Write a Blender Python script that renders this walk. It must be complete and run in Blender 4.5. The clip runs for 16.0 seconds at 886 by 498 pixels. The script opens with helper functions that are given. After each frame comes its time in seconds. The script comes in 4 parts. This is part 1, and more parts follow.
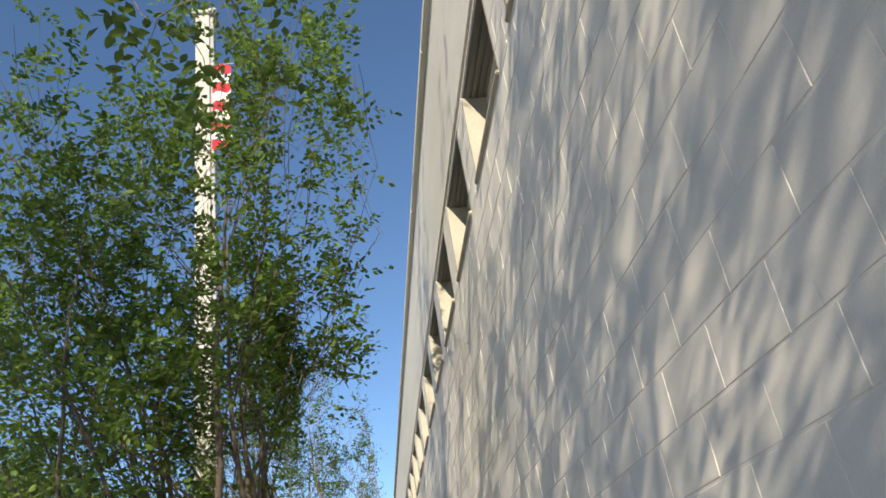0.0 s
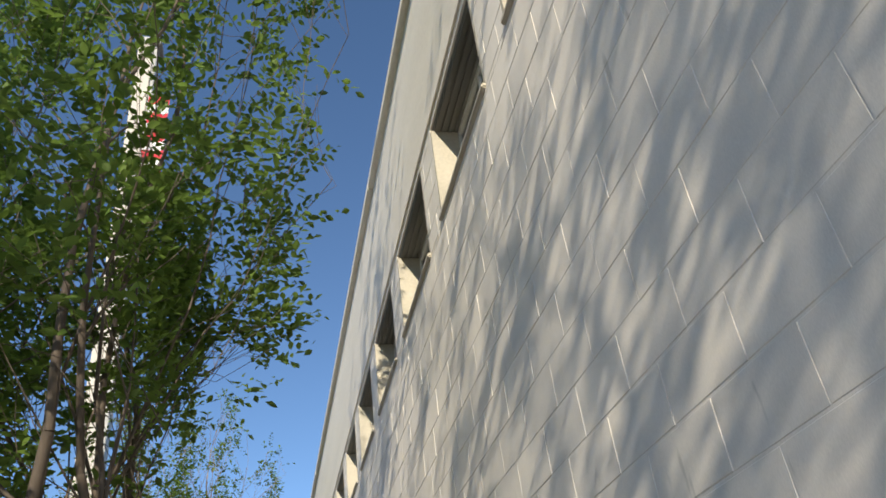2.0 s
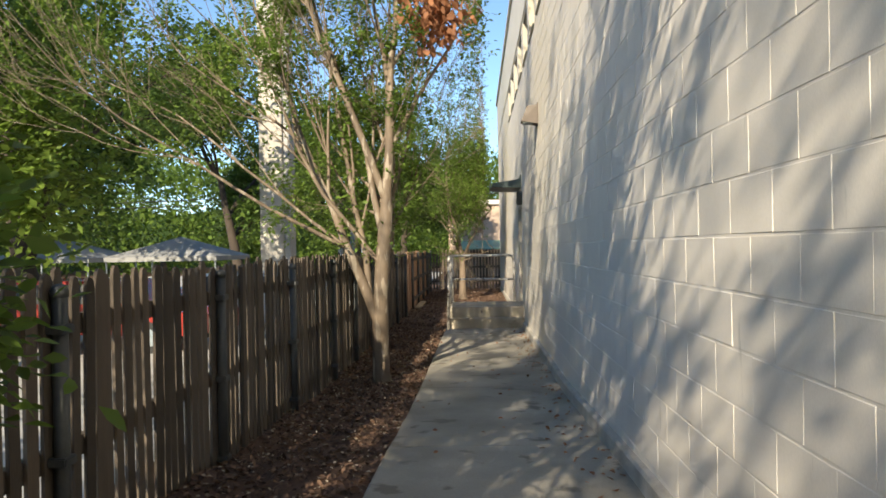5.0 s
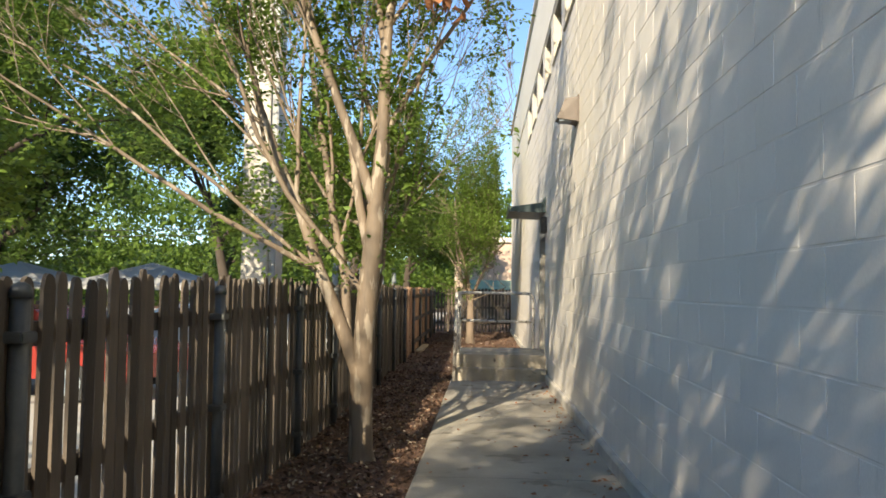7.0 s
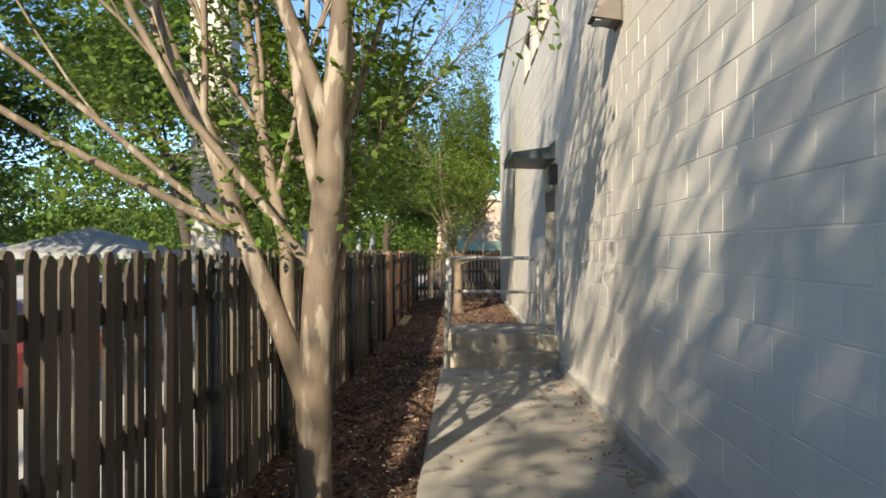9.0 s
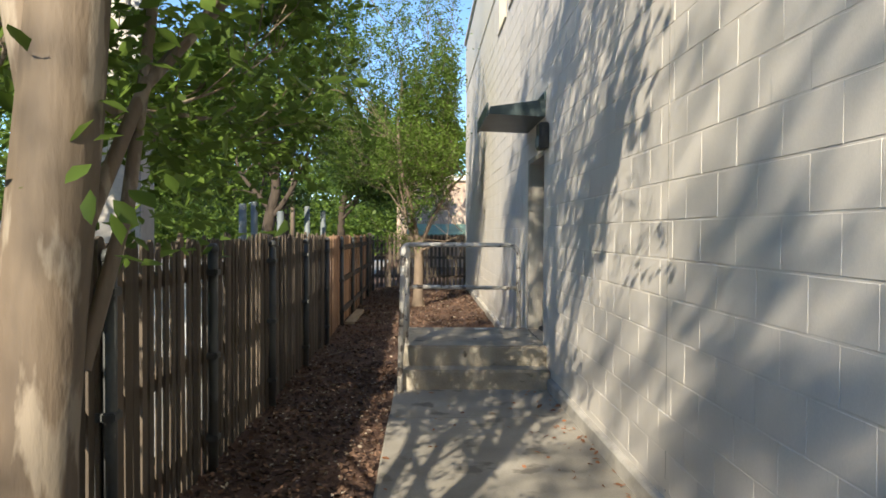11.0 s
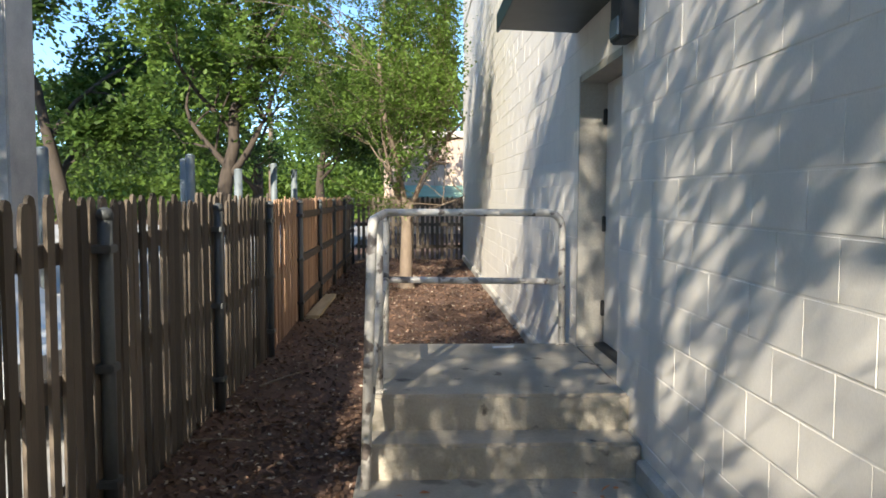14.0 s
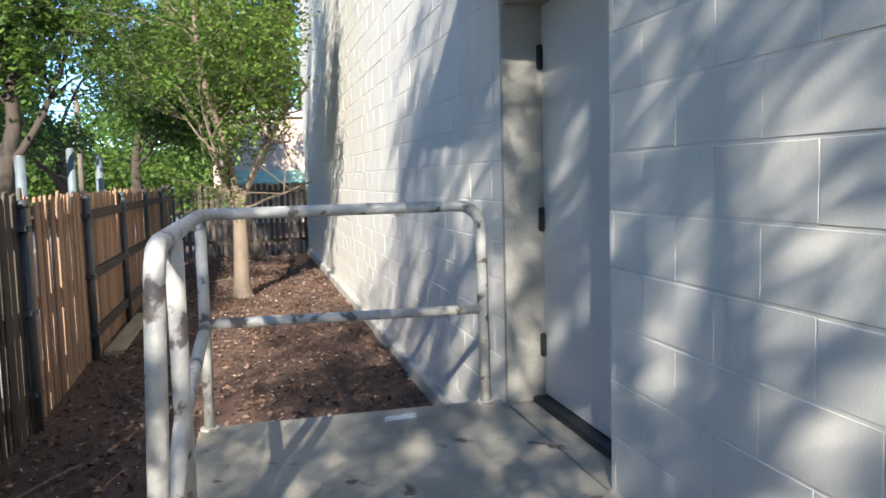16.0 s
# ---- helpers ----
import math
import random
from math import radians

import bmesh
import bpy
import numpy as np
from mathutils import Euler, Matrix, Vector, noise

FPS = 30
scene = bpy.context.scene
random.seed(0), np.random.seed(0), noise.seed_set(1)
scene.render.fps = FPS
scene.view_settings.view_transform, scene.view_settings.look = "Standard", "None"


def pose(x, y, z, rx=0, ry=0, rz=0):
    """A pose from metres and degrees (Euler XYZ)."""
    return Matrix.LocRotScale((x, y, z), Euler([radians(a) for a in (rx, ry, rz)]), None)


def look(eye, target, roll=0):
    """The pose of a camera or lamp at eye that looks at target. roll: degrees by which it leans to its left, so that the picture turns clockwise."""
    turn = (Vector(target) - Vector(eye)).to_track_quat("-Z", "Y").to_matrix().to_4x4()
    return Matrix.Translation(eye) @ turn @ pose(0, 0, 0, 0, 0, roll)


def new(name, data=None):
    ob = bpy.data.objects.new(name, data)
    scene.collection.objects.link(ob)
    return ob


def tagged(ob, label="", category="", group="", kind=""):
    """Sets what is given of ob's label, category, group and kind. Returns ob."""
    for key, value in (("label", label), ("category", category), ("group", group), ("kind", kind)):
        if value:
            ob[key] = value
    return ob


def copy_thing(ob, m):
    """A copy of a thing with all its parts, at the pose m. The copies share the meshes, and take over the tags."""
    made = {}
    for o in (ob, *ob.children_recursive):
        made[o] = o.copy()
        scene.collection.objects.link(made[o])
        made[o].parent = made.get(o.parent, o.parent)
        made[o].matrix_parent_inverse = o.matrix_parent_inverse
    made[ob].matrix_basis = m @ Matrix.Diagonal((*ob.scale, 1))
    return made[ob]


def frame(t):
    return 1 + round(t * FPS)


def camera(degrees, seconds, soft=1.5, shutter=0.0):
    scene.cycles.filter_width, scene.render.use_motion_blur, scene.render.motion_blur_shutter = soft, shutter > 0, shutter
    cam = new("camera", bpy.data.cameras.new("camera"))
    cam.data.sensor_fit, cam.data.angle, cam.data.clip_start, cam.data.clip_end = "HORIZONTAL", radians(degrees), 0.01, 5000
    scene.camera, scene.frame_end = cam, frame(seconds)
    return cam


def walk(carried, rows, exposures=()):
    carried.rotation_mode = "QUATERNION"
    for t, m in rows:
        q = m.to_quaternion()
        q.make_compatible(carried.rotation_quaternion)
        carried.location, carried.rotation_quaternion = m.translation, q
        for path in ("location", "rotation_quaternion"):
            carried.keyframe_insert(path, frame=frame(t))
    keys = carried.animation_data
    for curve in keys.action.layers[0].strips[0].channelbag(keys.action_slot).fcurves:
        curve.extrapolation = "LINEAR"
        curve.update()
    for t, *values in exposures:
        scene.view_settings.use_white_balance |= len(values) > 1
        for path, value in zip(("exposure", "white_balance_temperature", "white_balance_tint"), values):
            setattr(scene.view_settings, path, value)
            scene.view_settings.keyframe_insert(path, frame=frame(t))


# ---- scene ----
cam = camera(59.1, 16.0, soft=1.7)
PATH = [
    (0.0, (-1.027, 1.402, 1.908), (-0.771, 3.155, 2.836), -9.4),
    (0.5, (-1.072, 2.074, 1.865), (-0.848, 3.826, 2.804), -7.1),
    (1.0, (-1.045, 2.676, 1.829), (-0.721, 4.408, 2.775), -3.5),
    (1.5, (-0.996, 3.334, 1.851), (-0.596, 5.033, 2.828), -5.1),
    (2.0, (-1.13, 3.781, 1.937), (-0.687, 5.385, 3.046), -7.7),
    (2.5, (-1.067, 4.54, 1.872), (-0.739, 6.145, 3.02), -7.3),
    (3.0, (-0.922, 5.261, 1.901), (-0.672, 6.915, 2.998), -2.9),
    (3.5, (-0.943, 5.873, 1.874), (-0.616, 7.498, 2.993), -6.4),
    (3.9, (-1.044, 6.437, 1.824), (-0.743, 8.162, 2.79), -8.1),
    (4.2, (-0.979, 6.756, 1.779), (-0.773, 8.661, 2.351), -0.7),
    (4.7, (-0.903, 7.466, 1.683), (-0.99, 9.464, 1.679), -1.2),
    (6.8, (-1.062, 10.275, 1.5), (-1.111, 12.273, 1.575), 0.4),
    (7.0, (-1.065, 10.521, 1.504), (-1.165, 12.516, 1.606), 0.7),
    (7.5, (-1.184, 11.161, 1.521), (-1.385, 13.146, 1.659), 1.8),
    (8.0, (-1.236, 11.742, 1.513), (-1.437, 13.73, 1.605), 1.1),
    (8.5, (-1.229, 12.37, 1.548), (-1.39, 14.363, 1.599), -0.2),
    (9.0, (-1.283, 12.989, 1.575), (-1.331, 14.988, 1.576), -0.1),
    (9.5, (-1.247, 13.654, 1.579), (-1.246, 15.653, 1.545), -0.3),
    (10.0, (-1.298, 14.28, 1.573), (-1.258, 16.279, 1.535), 1.0),
    (10.2, (-1.298, 14.505, 1.586), (-1.241, 16.504, 1.548), 0.7),
    (12.3, (-1.232, 17.223, 1.581), (-1.202, 19.222, 1.526), -0.4),
    (12.5, (-1.239, 17.436, 1.613), (-1.203, 19.435, 1.554), -0.2),
    (13.0, (-1.184, 18.02, 1.574), (-1.175, 20.017, 1.474), -0.5),
    (13.5, (-1.233, 18.578, 1.548), (-1.247, 20.573, 1.402), 0.6),
    (14.0, (-1.246, 19.104, 1.567), (-1.172, 21.098, 1.431), 0.2),
    (14.5, (-1.252, 19.641, 1.586), (-1.105, 21.629, 1.435), -1.0),
    (15.0, (-1.296, 20.233, 1.623), (-1.074, 22.211, 1.421), -1.8),
    (15.5, (-1.271, 20.702, 1.589), (-0.934, 22.663, 1.387), -2.4),
    (16.0, (-1.235, 21.269, 1.587), (-0.76, 23.203, 1.402), -1.5),
]
EXPOSURE = [(0.0, 0.45, 6900, 5), (3.0, 0.35, 6750, 5), (4.0, 0.4, 6800, 5), (4.7, 0.7, 7200, 5), (7.0, 1.05, 7350, 5), (10.0, 0.85, 6800, 5), (13.0, 1.1, 6650, 5), (16.0, 1.4, 5900, 5)]
walk(cam, [(t, look(eye, target, roll)) for t, eye, target, roll in PATH], EXPOSURE)

# ---- world and sun ----
SUN_WAY = Vector((0.275, 0.85, -0.46)).normalized()
world = bpy.data.worlds.new("world")
scene.world = world
world.use_nodes = True
wn = world.node_tree.nodes
sky = wn.new("ShaderNodeTexSky")
sky.sky_type, sky.sun_disc = "NISHITA", False
sky.sun_elevation, sky.sun_rotation = radians(27.5), radians(195)
sky.air_density, sky.dust_density, sky.ozone_density = 0.75, 0.0, 4.5
wn["Background"].inputs["Strength"].default_value = 0.145
world.node_tree.links.new(sky.outputs["Color"], wn["Background"].inputs["Color"])
sun = new("sun", bpy.data.lights.new("sun", "SUN"))
sun.data.energy, sun.data.angle, sun.data.color = 5.0, radians(0.55), (1.0, 0.90, 0.76)
sun.matrix_world = look((-10, -6, 20), Vector((-10, -6, 20)) + SUN_WAY)


# ---- materials ----
def material(name, base, rough=0.7, metal=0.0, second=None, grain=(3.0, 40.0), bump=0.2, spots=None, spot_scale=6.0,
             spot_at=0.62, stretch=(1, 1, 1), piece=0.0, translucent=0.0, spec=0.5):
    """A surface with large stains, fine grain, optional spots of another colour and relief."""
    m = bpy.data.materials.new(name)
    m.use_nodes = True
    n, l = m.node_tree.nodes, m.node_tree.links
    b = n["Principled BSDF"]
    b.inputs["Roughness"].default_value, b.inputs["Metallic"].default_value = rough, metal
    b.inputs["Specular IOR Level"].default_value = spec
    co = n.new("ShaderNodeTexCoord")
    mp = n.new("ShaderNodeMapping")
    mp.inputs["Scale"].default_value = stretch
    l.new(co.outputs["Object"], mp.inputs["Vector"])
    big, fine = n.new("ShaderNodeTexNoise"), n.new("ShaderNodeTexNoise")
    for tex, s in ((big, grain[0]), (fine, grain[1])):
        tex.inputs["Scale"].default_value, tex.inputs["Detail"].default_value = s, 5
        l.new(mp.outputs["Vector"], tex.inputs["Vector"])
    second = second or tuple(c * 0.72 for c in base)
    ramp = n.new("ShaderNodeMapRange")
    ramp.inputs["From Min"].default_value, ramp.inputs["From Max"].default_value = 0.35, 0.7
    l.new(big.outputs["Fac"], ramp.inputs["Value"])
    mix = n.new("ShaderNodeMix")
    mix.data_type = "RGBA"
    mix.inputs[6].default_value, mix.inputs[7].default_value = (*base, 1), (*second, 1)
    l.new(ramp.outputs["Result"], mix.inputs[0])
    out = mix.outputs[2]
    g = n.new("ShaderNodeMix")
    g.data_type, g.blend_type = "RGBA", "MULTIPLY"
    g.inputs[0].default_value = 0.45
    gr = n.new("ShaderNodeMapRange")
    gr.inputs["To Min"].default_value, gr.inputs["To Max"].default_value = 0.55, 1.35
    l.new(fine.outputs["Fac"], gr.inputs["Value"])
    l.new(out, g.inputs[6])
    l.new(gr.outputs["Result"], g.inputs[7])
    out = g.outputs[2]
    if spots:
        sp = n.new("ShaderNodeTexNoise")
        sp.inputs["Scale"].default_value, sp.inputs["Detail"].default_value = spot_scale, 6
        l.new(mp.outputs["Vector"], sp.inputs["Vector"])
        cut = n.new("ShaderNodeMapRange")
        cut.inputs["From Min"].default_value, cut.inputs["From Max"].default_value = spot_at, spot_at + 0.05
        l.new(sp.outputs["Fac"], cut.inputs["Value"])
        sm = n.new("ShaderNodeMix")
        sm.data_type = "RGBA"
        sm.inputs[7].default_value = (*spots, 1)
        l.new(cut.outputs["Result"], sm.inputs[0])
        l.new(out, sm.inputs[6])
        out = sm.outputs[2]
    if piece:
        info = n.new("ShaderNodeObjectInfo")
        geo = n.new("ShaderNodeNewGeometry")
        add = n.new("ShaderNodeMath")
        add.operation = "ADD"
        l.new(info.outputs["Random"], add.inputs[0])
        l.new(geo.outputs["Random Per Island"], add.inputs[1])
        fr = n.new("ShaderNodeMath")
        fr.operation = "FRACT"
        l.new(add.outputs[0], fr.inputs[0])
        vr = n.new("ShaderNodeMapRange")
        vr.inputs["To Min"].default_value, vr.inputs["To Max"].default_value = 1 - piece, 1 + piece
        l.new(fr.outputs[0], vr.inputs["Value"])
        pm = n.new("ShaderNodeMix")
        pm.data_type, pm.blend_type = "RGBA", "MULTIPLY"
        pm.inputs[0].default_value = 1
        l.new(out, pm.inputs[6])
        l.new(vr.outputs["Result"], pm.inputs[7])
        out = pm.outputs[2]
    l.new(out, b.inputs["Base Color"])
    bm_ = n.new("ShaderNodeBump")
    bm_.inputs["Strength"].default_value, bm_.inputs["Distance"].default_value = bump, 0.01
    l.new(fine.outputs["Fac"], bm_.inputs["Height"])
    l.new(bm_.outputs["Normal"], b.inputs["Normal"])
    if translucent:
        tr = n.new("ShaderNodeBsdfTranslucent")
        l.new(out, tr.inputs["Color"])
        ms = n.new("ShaderNodeMixShader")
        ms.inputs["Fac"].default_value = translucent
        l.new(b.outputs["BSDF"], ms.inputs[1])
        l.new(tr.outputs["BSDF"], ms.inputs[2])
        l.new(ms.outputs["Shader"], n["Material Output"].inputs["Surface"])
    return m


PAINT = material("painted_block", (0.79, 0.73, 0.66), 0.75, second=(0.73, 0.675, 0.61), grain=(0.7, 120), bump=0.10, piece=0.025, stretch=(1, 5.0, 0.9), spots=(0.57, 0.53, 0.475), spot_scale=2.4, spot_at=0.68)
PARAPET = material("painted_render", (0.78, 0.72, 0.63), 0.7, second=(0.72, 0.665, 0.58), grain=(1.2, 60), bump=0.12, stretch=(1, 0.3, 2))
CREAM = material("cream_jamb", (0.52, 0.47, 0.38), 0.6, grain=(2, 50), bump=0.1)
FOOT = material("foundation_concrete", (0.56, 0.52, 0.46), 0.9, second=(0.36, 0.33, 0.29), grain=(3, 60), bump=0.4)
CONCRETE = material("path_concrete", (0.41, 0.37, 0.31), 0.9, second=(0.26, 0.235, 0.195), grain=(1.3, 70), bump=0.4,
                    spots=(0.21, 0.185, 0.15), spot_scale=3.0, spot_at=0.61)
STEP = material("step_concrete", (0.44, 0.385, 0.31), 0.9, second=(0.29, 0.255, 0.205), grain=(2.4, 60), bump=0.5,
                spots=(0.12, 0.10, 0.085), spot_scale=5.0, spot_at=0.64)
MULCH = material("mulch", (0.085, 0.047, 0.032), 0.95, second=(0.15, 0.08, 0.052), grain=(1.4, 45), bump=1.0,
                 spots=(0.30, 0.21, 0.14), spot_scale=60.0, spot_at=0.66)
CHIP = material("mulch_chip", (0.155, 0.09, 0.06), 0.95, grain=(4, 60), bump=0.3, piece=0.6)
# set paler than asphalt to brighten what shows between the pickets
ASPHALT = material("asphalt", (0.52, 0.50, 0.47), 0.95, grain=(0.4, 80), bump=0.4)
CEDAR = material("weathered_picket", (0.108, 0.083, 0.061), 0.9, second=(0.08, 0.062, 0.047), grain=(2, 22), bump=0.6, stretch=(8, 8, 0.8), piece=0.5)
# picket wood with the sunlight on the far panels put into its colour
CEDAR_SUNLIT = material("sunlit_picket", (0.36, 0.215, 0.13), 0.85, second=(0.27, 0.16, 0.10), grain=(2, 22), bump=0.4, stretch=(8, 8, 0.8), piece=0.25)
RAILWOOD = material("fence_rail_wood", (0.08, 0.06, 0.046), 0.9, grain=(2, 30), bump=0.5, stretch=(6, 0.8, 6))
POSTSTEEL = material("dark_painted_steel", (0.095, 0.10, 0.10), 0.55, 0.3, second=(0.06, 0.064, 0.066), grain=(4, 60), bump=0.08)
GALV = material("galvanised_steel", (0.30, 0.34, 0.36), 0.5, 0.5, second=(0.22, 0.25, 0.27), grain=(4, 60), bump=0.08)
WEATHERED = material("weathered_pipe", (0.20, 0.225, 0.235), 0.6, 0.2, second=(0.15, 0.17, 0.18), grain=(4, 60), bump=0.1)
PIPE = material("flaking_white_pipe", (0.62, 0.58, 0.53), 0.6, second=(0.5, 0.46, 0.42), grain=(6, 50), bump=0.5,
                spots=(0.17, 0.14, 0.125), spot_scale=11.0, spot_at=0.56)
CANOPY = material("dark_green_metal", (0.035, 0.055, 0.058), 0.45, 0.3, second=(0.05, 0.075, 0.08), grain=(5, 60), bump=0.1)
DOORGREY = material("door_paint", (0.60, 0.585, 0.57), 0.5, second=(0.54, 0.525, 0.51), grain=(1.5, 60), bump=0.1)
JAMB = material("door_jamb_paint", (0.46, 0.42, 0.36), 0.65, second=(0.34, 0.31, 0.27), grain=(3, 60), bump=0.25,
                spots=(0.22, 0.19, 0.16), spot_scale=7.0, spot_at=0.68)
DARK = material("dark_metal", (0.05, 0.05, 0.05), 0.5, 0.4, bump=0.05)
FIXTURE = material("wall_lamp_bronze", (0.12, 0.092, 0.075), 0.55, 0.1, grain=(5, 60), bump=0.1)
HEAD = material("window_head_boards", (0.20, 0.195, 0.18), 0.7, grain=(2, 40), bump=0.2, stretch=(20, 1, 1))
WHITE = material("white_frame", (0.78, 0.77, 0.74), 0.5, grain=(3, 60), bump=0.05)
ROOM = material("room_wall", (0.3, 0.3, 0.3), 0.9, bump=0.05)
BARK = material("smooth_pale_bark", (0.215, 0.16, 0.11), 0.75, second=(0.12, 0.088, 0.062), grain=(4, 28), bump=0.4, stretch=(1.7, 1.7, 0.45),
                spots=(0.30, 0.245, 0.185), spot_scale=7.0, spot_at=0.56)
# darker copy of the myrtle bark, with shade put into its colour
BARK_SHADED = material("shaded_myrtle_bark", (0.13, 0.10, 0.078), 0.8, second=(0.085, 0.066, 0.05), grain=(5, 30), bump=0.3, stretch=(1.5, 1.5, 0.5))
BARK_GREY = material("grey_brown_bark", (0.22, 0.165, 0.12), 0.8, second=(0.15, 0.11, 0.08), grain=(5, 30), bump=0.3, stretch=(1.5, 1.5, 0.5))
BARK_DARK = material("rough_bark", (0.075, 0.056, 0.042), 0.9, grain=(4, 25), bump=0.8, stretch=(3, 3, 0.6))
LEAF = material("leaf", (0.13, 0.20, 0.042), 0.5, second=(0.08, 0.14, 0.028), grain=(0.8, 12), bump=0.05, piece=0.35, translucent=0.45, spec=0.35)
LEAF_LIGHT = material("light_leaf", (0.23, 0.32, 0.06), 0.5, second=(0.14, 0.22, 0.042), grain=(0.6, 9), bump=0.05, piece=0.35, translucent=0.5, spec=0.3)
LEAF_MID = material("mid_leaf", (0.17, 0.255, 0.05), 0.5, second=(0.11, 0.18, 0.035), grain=(0.7, 10), bump=0.05, piece=0.35, translucent=0.5, spec=0.3)
LEAF_DEEP = material("deep_leaf", (0.09, 0.155, 0.04), 0.5, second=(0.055, 0.10, 0.028), grain=(0.5, 9), bump=0.05, piece=0.35, translucent=0.4, spec=0.3)
LEAF_DEAD = material("dead_leaf", (0.40, 0.18, 0.09), 0.8, second=(0.30, 0.13, 0.065), grain=(2, 12), bump=0.05, piece=0.3, translucent=0.4)
PYLON = material("pylon_panel", (0.50, 0.455, 0.40), 0.6, second=(0.44, 0.40, 0.35), grain=(0.5, 30), bump=0.05)
PYLON_GREY = material("pylon_grey", (0.42, 0.41, 0.40), 0.6, bump=0.05)
RED = material("red_cloth", (0.62, 0.035, 0.055), 0.8, bump=0.1)
FLAGWHITE = material("white_cloth", (0.78, 0.76, 0.74), 0.8, bump=0.1)
BLUE = material("blue_cloth", (0.04, 0.06, 0.25), 0.8, bump=0.1)
CARRED = material("red_car_paint", (0.34, 0.035, 0.025), 0.25, 0.1, grain=(1, 30), bump=0.0)
CARWHITE = material("white_car_paint", (0.75, 0.75, 0.74), 0.25, 0.1, grain=(1, 30), bump=0.0)
TYRE = material("tyre", (0.03, 0.03, 0.03), 0.85, bump=0.2)
TENT = material("white_canvas", (0.33, 0.33, 0.33), 0.7, grain=(1, 40), bump=0.05)
PINK = material("pink_render", (0.62, 0.46, 0.36), 0.85, grain=(0.6, 30), bump=0.2)
AWNING = material("green_awning", (0.30, 0.48, 0.36), 0.6, bump=0.05)
BOARD = material("loose_board", (0.46, 0.35, 0.22), 0.85, grain=(2, 25), bump=0.3, stretch=(6, 0.8, 6))
PAPER = material("litter_paper", (0.75, 0.75, 0.75), 0.8, bump=0.02)
POLEWOOD = material("pole_wood", (0.20, 0.15, 0.11), 0.9, grain=(2, 20), bump=0.4, stretch=(6, 6, 0.5))
CABLE = material("cable", (0.03, 0.03, 0.03), 0.7, bump=0.0)

GLASS = bpy.data.materials.new("window_glass")
GLASS.use_nodes = True
gb = GLASS.node_tree.nodes["Principled BSDF"]
gb.inputs["Roughness"].default_value, gb.inputs["Transmission Weight"].default_value = 0.02, 1.0
gb.inputs["Base Color"].default_value = (0.6, 0.68, 0.72, 1)


# ---- building blocks ----
class Geo:
    def __init__(self):
        self.v, self.f = [], []

    def add(self, verts, faces):
        k = len(self.v)
        self.v += [tuple(p) for p in verts]
        self.f += [tuple(i + k for i in q) for q in faces]
        return self

    def box(self, x0, y0, z0, x1, y1, z1):
        v = [(x, y, z) for z in (z0, z1) for y in (y0, y1) for x in (x0, x1)]
        return self.add(v, [(0, 2, 3, 1), (4, 5, 7, 6), (0, 1, 5, 4), (2, 6, 7, 3), (0, 4, 6, 2), (1, 3, 7, 5)])

    def soft(self, x0, y0, z0, x1, y1, z1, c):
        """A box with chamfered edges."""
        v, f, lo, hi = [], [], (x0, y0, z0), (x1, y1, z1)
        bm = bmesh.new()
        bmesh.ops.create_cube(bm, size=1)
        for p in bm.verts:
            p.co = [(hi[i] if p.co[i] > 0 else lo[i]) for i in range(3)]
        bmesh.ops.bevel(bm, geom=bm.edges[:], offset=c, segments=2, affect="EDGES")
        bm.verts.index_update()
        v = [p.co[:] for p in bm.verts]
        f = [[q.index for q in t.verts] for t in bm.faces]
        bm.free()
        return self.add(v, f)

    def tube(self, pts, radii, sides=8, cap=True):
        pts = [Vector(p) for p in pts]
        if not hasattr(radii, "__len__"):
            radii = [radii] * len(pts)
        k, up = len(self.v), Vector((0.31, 0.17, 0.93))
        for i, p in enumerate(pts):
            t = (pts[min(i + 1, len(pts) - 1)] - pts[max(i - 1, 0)]).normalized()
            a = t.cross(up)
            if a.length < 0.05:
                a = t.cross(Vector((1, 0, 0)))
            a.normalize()
            b = t.cross(a)
            for s in range(sides):
                w = 2 * math.pi * s / sides
                self.v.append(tuple(p + (a * math.cos(w) + b * math.sin(w)) * radii[i]))
        for i in range(len(pts) - 1):
            for s in range(sides):
                q, r = k + i * sides, (s + 1) % sides
                self.f.append((q + s, q + r, q + sides + r, q + sides + s))
        if cap:
            self.f.append(tuple(k + s for s in reversed(range(sides))))
            self.f.append(tuple(k + (len(pts) - 1) * sides + s for s in range(sides)))
        return self

    def mesh(self, name, mat, smooth=False):
        me = bpy.data.meshes.new(name)
        me.from_pydata(self.v, [], self.f)
        me.materials.append(mat)
        if smooth:
            me.polygons.foreach_set("use_smooth", [True] * len(me.polygons))
        me.update()
        return me


def thing(name, label, category, at=(0, 0, 0), group="", kind=""):
    ob = new(name)
    ob.location = at
    return tagged(ob, label, category, group, kind)


def part(name, geo, mat, parent, label="", smooth=False):
    """One mesh under a thing or a part, in world metres from the parent's base."""
    ob = new(name, geo if isinstance(geo, bpy.types.Mesh) else geo.mesh(name, mat, smooth))
    ob.parent = parent
    if label:
        ob["label"] = label
    return ob


def solid(name, geo, mat, label, category, kind="", smooth=False, group=""):
    return tagged(new(name, geo.mesh(name, mat, smooth)), label, category, group, kind)


